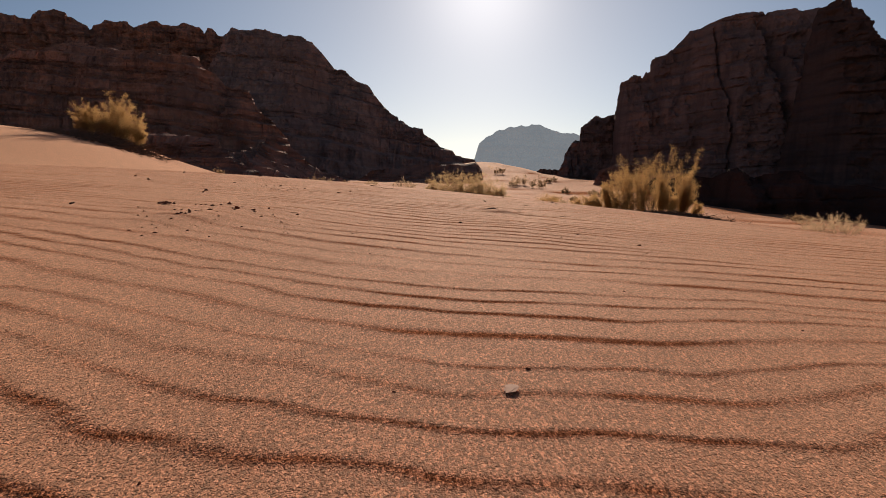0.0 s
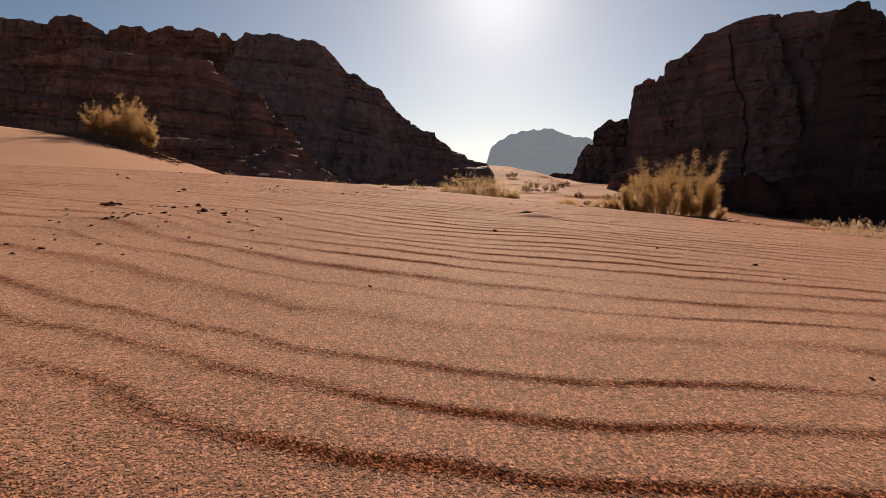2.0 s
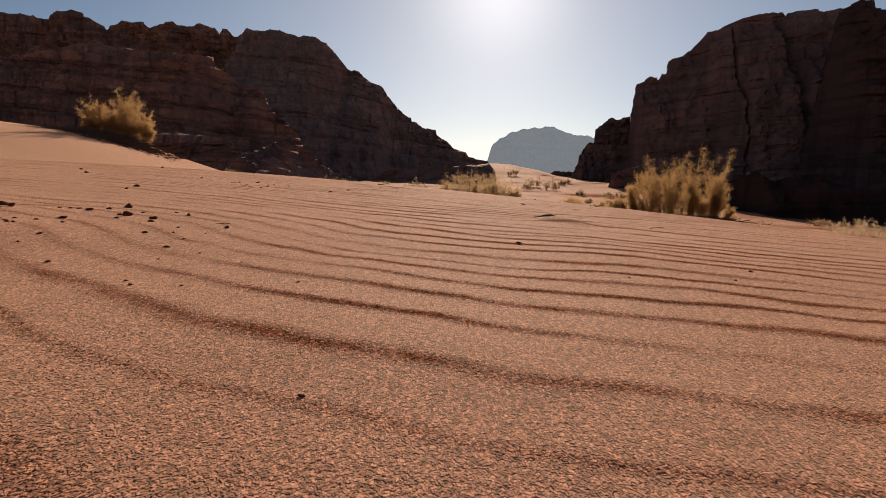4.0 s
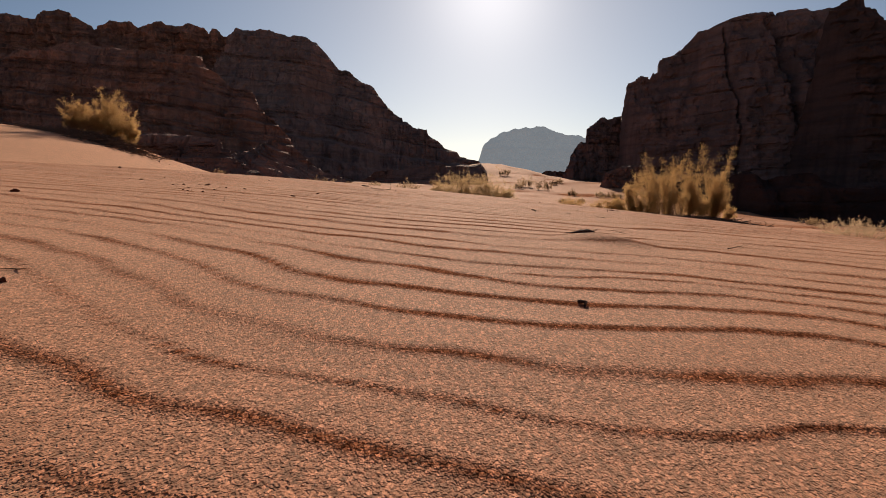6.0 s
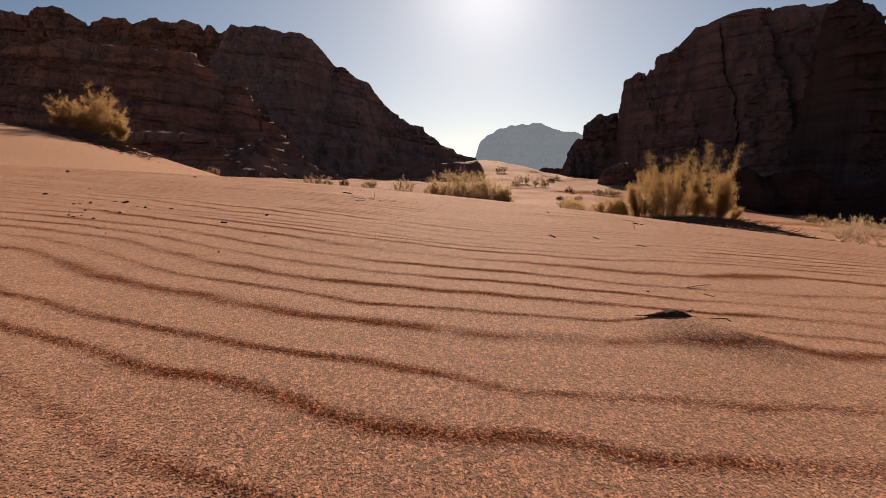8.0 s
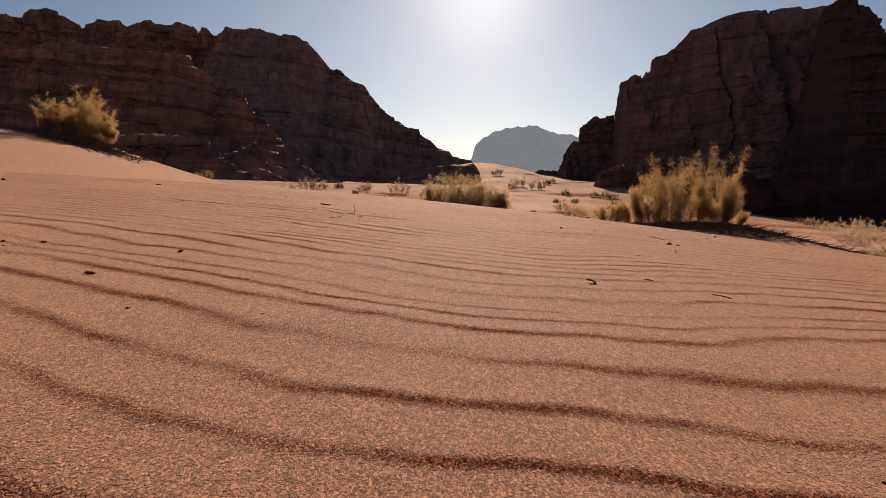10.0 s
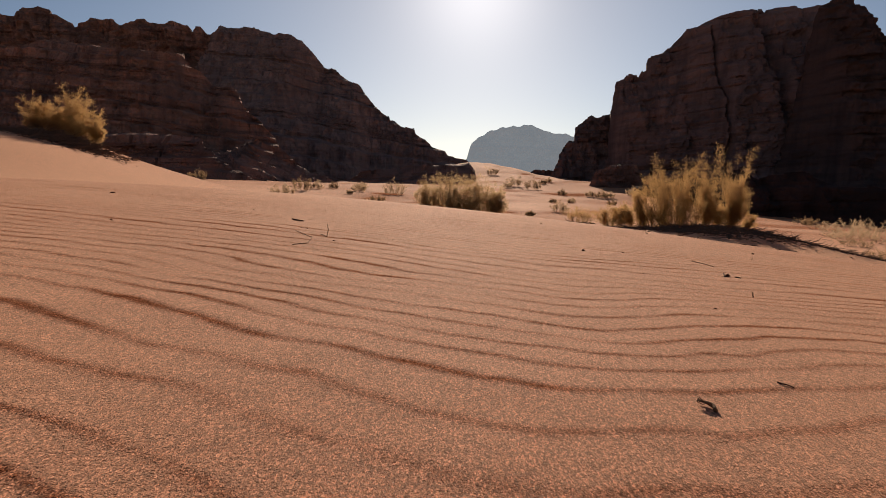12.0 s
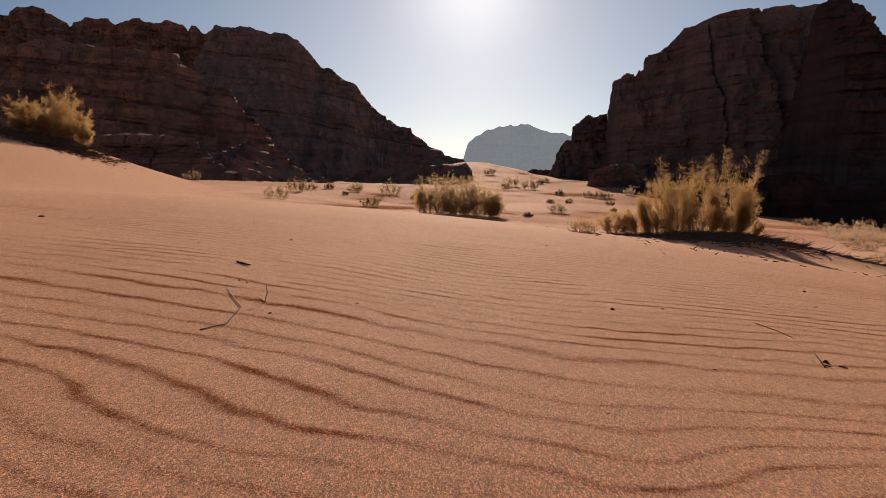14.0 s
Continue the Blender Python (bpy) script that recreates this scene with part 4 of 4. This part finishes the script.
twig("thin dark forked twig lying on the sand", [(-0.407, 4.22, 0.002), (-0.379, 4.27, 0.003), (-0.394, 4.41, 0.003)], 0.0010, 0.0009,
     forks=[([(-0.394, 4.41, 0.004), (-0.43, 4.48, 0.004), (-0.482, 4.595, 0.003)], 0.0009, 0.0006)])
twig("short dark knotted twig lying on the sand", [(-0.585, 5.0, 0.006), (-0.56, 4.985, 0.003), (-0.533, 4.962, 0.004)], 0.0032, 0.0022, BARK)
twig("pale dry grass stem standing in the sand", [(-0.365, 4.48, 0.0), (-0.362, 4.49, 0.057), (-0.366, 4.50, 0.1)], 0.0012, 0.0008, STEM,
     forks=[([(-0.365, 4.48, 0.0), (-0.391, 4.52, 0.006)], 0.0012, 0.0008)])
twig("thin dry twig lying along the ripples", [(0.802, 4.70, 0.003), (0.812, 4.62, 0.004), (0.815, 4.56, 0.002)], 0.0010, 0.0007)
twig("dark dry sprig with seed heads on the sand", [(0.771, 4.40, 0.006), (0.745, 4.34, 0.004), (0.729, 4.30, 0.002)], 0.0007, 0.0018, BARK,
     forks=[([(0.745, 4.33, 0.008), (0.750, 4.320, 0.006)], 0.0013, 0.0009), ([(0.735, 4.31, 0.004), (0.743, 4.302, 0.004)], 0.0013, 0.0008)])
twig("small dry twig on the sand", [(0.765, 4.316, 0.003), (0.774, 4.303, 0.002)], 0.0018, 0.0012)
twig("thin pale twig lying on the sand", [(0.289, 2.562, 0.002), (0.315, 2.583, 0.006), (0.342, 2.608, 0.004)], 0.0006, 0.0003)
twig("thin pale twig lying on the sand", [(0.2972, 2.5233, 0.002), (0.3003, 2.512, 0.003), (0.3049, 2.5047, 0.002)], 0.0005, 0.0003)
twig("thin dry stem bent over the sand", [(0.434, 2.313, 0.0), (0.46, 2.34, 0.006), (0.495, 2.389, 0.004)], 0.0008, 0.0005)
twig("small forked twig standing in the sand", [(-0.418, 1.69, 0.0), (-0.411, 1.687, 0.004), (-0.406, 1.685, 0.006)], 0.0006, 0.0003,
     forks=[([(-0.418, 1.69, 0.002), (-0.427, 1.684, 0.002)], 0.0005, 0.0003)])
twig("short dark stick lying on the sand", [(-0.972, 1.588, 0.002), (-0.975, 1.60, 0.004), (-0.978, 1.615, 0.005)], 0.0026, 0.0018, BARK)


twig("small dark curl of bark on the sand", [(0.041, 1.6987, 0.002), (0.0428, 1.6978, 0.003), (0.0449, 1.6975, 0.003), (0.0446, 1.6924, 0.003), (0.0427, 1.685, 0.0)], 0.0016, 0.0007, BARK)


def build_bark():
    """A dark scrap of bark, drawn out to a point at one end, half sunk in its small drift of sand."""
    root = new("bark_strip")
    root.location = rest(0.169, 2.309, -0.0008)
    root.rotation_euler = (0, radians(5), radians(-7))
    root.scale = (0.92, 1.15, 1.15)
    tagged(root, "dark rough scrap of bark with a pointed end, on the sand", "bark")
    rng = random.Random(4)
    verts, faces, nu, nv = [], [], 44, 16
    for i in range(nu):
        f = i / (nu - 1)
        wide = 0.0006 + 0.0068 * smooth(0.12, 0.62, f) * (1 - 0.8 * smooth(0.72, 1.0, f))
        for j in range(nv):
            a = 2 * math.pi * j / nv
            r = wide * (1 + 0.22 * noise.noise(Vector((f * 13, 2.2 * math.cos(a), 2.2 * math.sin(a)))) + 0.14 * noise.noise(Vector((f * 60, 5 * math.cos(a), 5 * math.sin(a)))))
            verts.append((-0.030 + 0.064 * f, 1.2 * r * math.cos(a) - 0.004 * smooth(0.75, 1.0, f), -0.0030 * (1 - f) ** 2 + 0.0006 + 0.62 * r * math.sin(a) + 0.15 * wide))
    for i in range(nu - 1):
        for j in range(nv):
            n = (j + 1) % nv
            faces.append((i * nv + j, i * nv + n, (i + 1) * nv + n, (i + 1) * nv + j))
    faces += [tuple(reversed(range(nv))), tuple((nu - 1) * nv + j for j in range(nv))]
    linked("strip", (verts, faces), BARK, root, smooth_faces=False)
    core = [strand(rng, Vector((rng.uniform(-0.004, 0.03), rng.gauss(0, 0.004), rng.uniform(0.003, 0.006))), Vector((rng.choice((-1, 1)), rng.gauss(0, 0.4), rng.uniform(-0.1, 0.25))),
                   rng.uniform(0.004, 0.009), 0.0005, 0.0002, 4, 0.15) for k in range(4)]
    linked("fibre", tubes(core, 5), BARK, root)
    return root


build_bark()
twig("short dark twig with a bent tip beside the bark", [(0.2292, 2.3408, 0.001), (0.2404, 2.3463, 0.002), (0.2518, 2.3501, 0.004), (0.2525, 2.3423, 0.0)], 0.0004, 0.0008, BARK)


def build_seed_head():
    """A dry seed head: thin curved ribs that fan out from a thick bent spine."""
    root = new("seed_head")
    root.location = rest(0.2105, 3.190, 0.0015)
    root.rotation_euler = (radians(-74), 0, 0)
    root.scale = (0.9, 1, 1.15)
    tagged(root, "dry curled brown seed head with thin ribs", "seed head")

    def bow(points, r0, r1):
        n = len(points) - 1
        return tubes([[(Vector(p), r0 + (r1 - r0) * i / n) for i, p in enumerate(points)]], 6)

    spine = [(0.0008, 0.0, 0.0), (0.0012, 0.0, 0.003), (0.0034, 0.001, 0.0075), (0.0036, 0.002, 0.0115), (0.0012, 0.003, 0.0155), (-0.0025, 0.004, 0.018), (-0.0085, 0.004, 0.0190)]
    linked("spine", bow(spine, 0.0024, 0.0005), TWIG, root)
    for k in range(6):
        f = k / 5
        left = Vector((-0.0135 + 0.006 * abs(f - 0.5), -0.002 + 0.003 * f, 0.0065 + 0.0095 * f))
        foot = Vector(spine[1]).lerp(Vector(spine[5]), f)
        mid = left.lerp(foot, 0.5) + Vector((0, -0.002, 0.0022))
        linked("rib", bow([foot, mid.lerp(foot, 0.4) + Vector((0, 0, 0.0006)), mid, mid.lerp(left, 0.6), left], 0.0007, 0.0003), TWIG, root)
    return root


build_seed_head()
twig("small dry leaf fragment on the sand", [(0.331, 3.306, 0.001), (0.337, 3.298, 0.002), (0.342, 3.291, 0.001)], 0.0011, 0.0006, BARK)
twig("thin dark bent twig lying on the sand", [(0.402, 3.180, 0.001), (0.410, 3.172, 0.003), (0.417, 3.160, 0.003), (0.421, 3.150, 0.0)], 0.0006, 0.0009, BARK)
twig("short dark stick standing in the sand", [(0.632, 3.955, 0.0), (0.631, 3.955, 0.017), (0.629, 3.956, 0.031)], 0.0012, 0.0007, BARK)
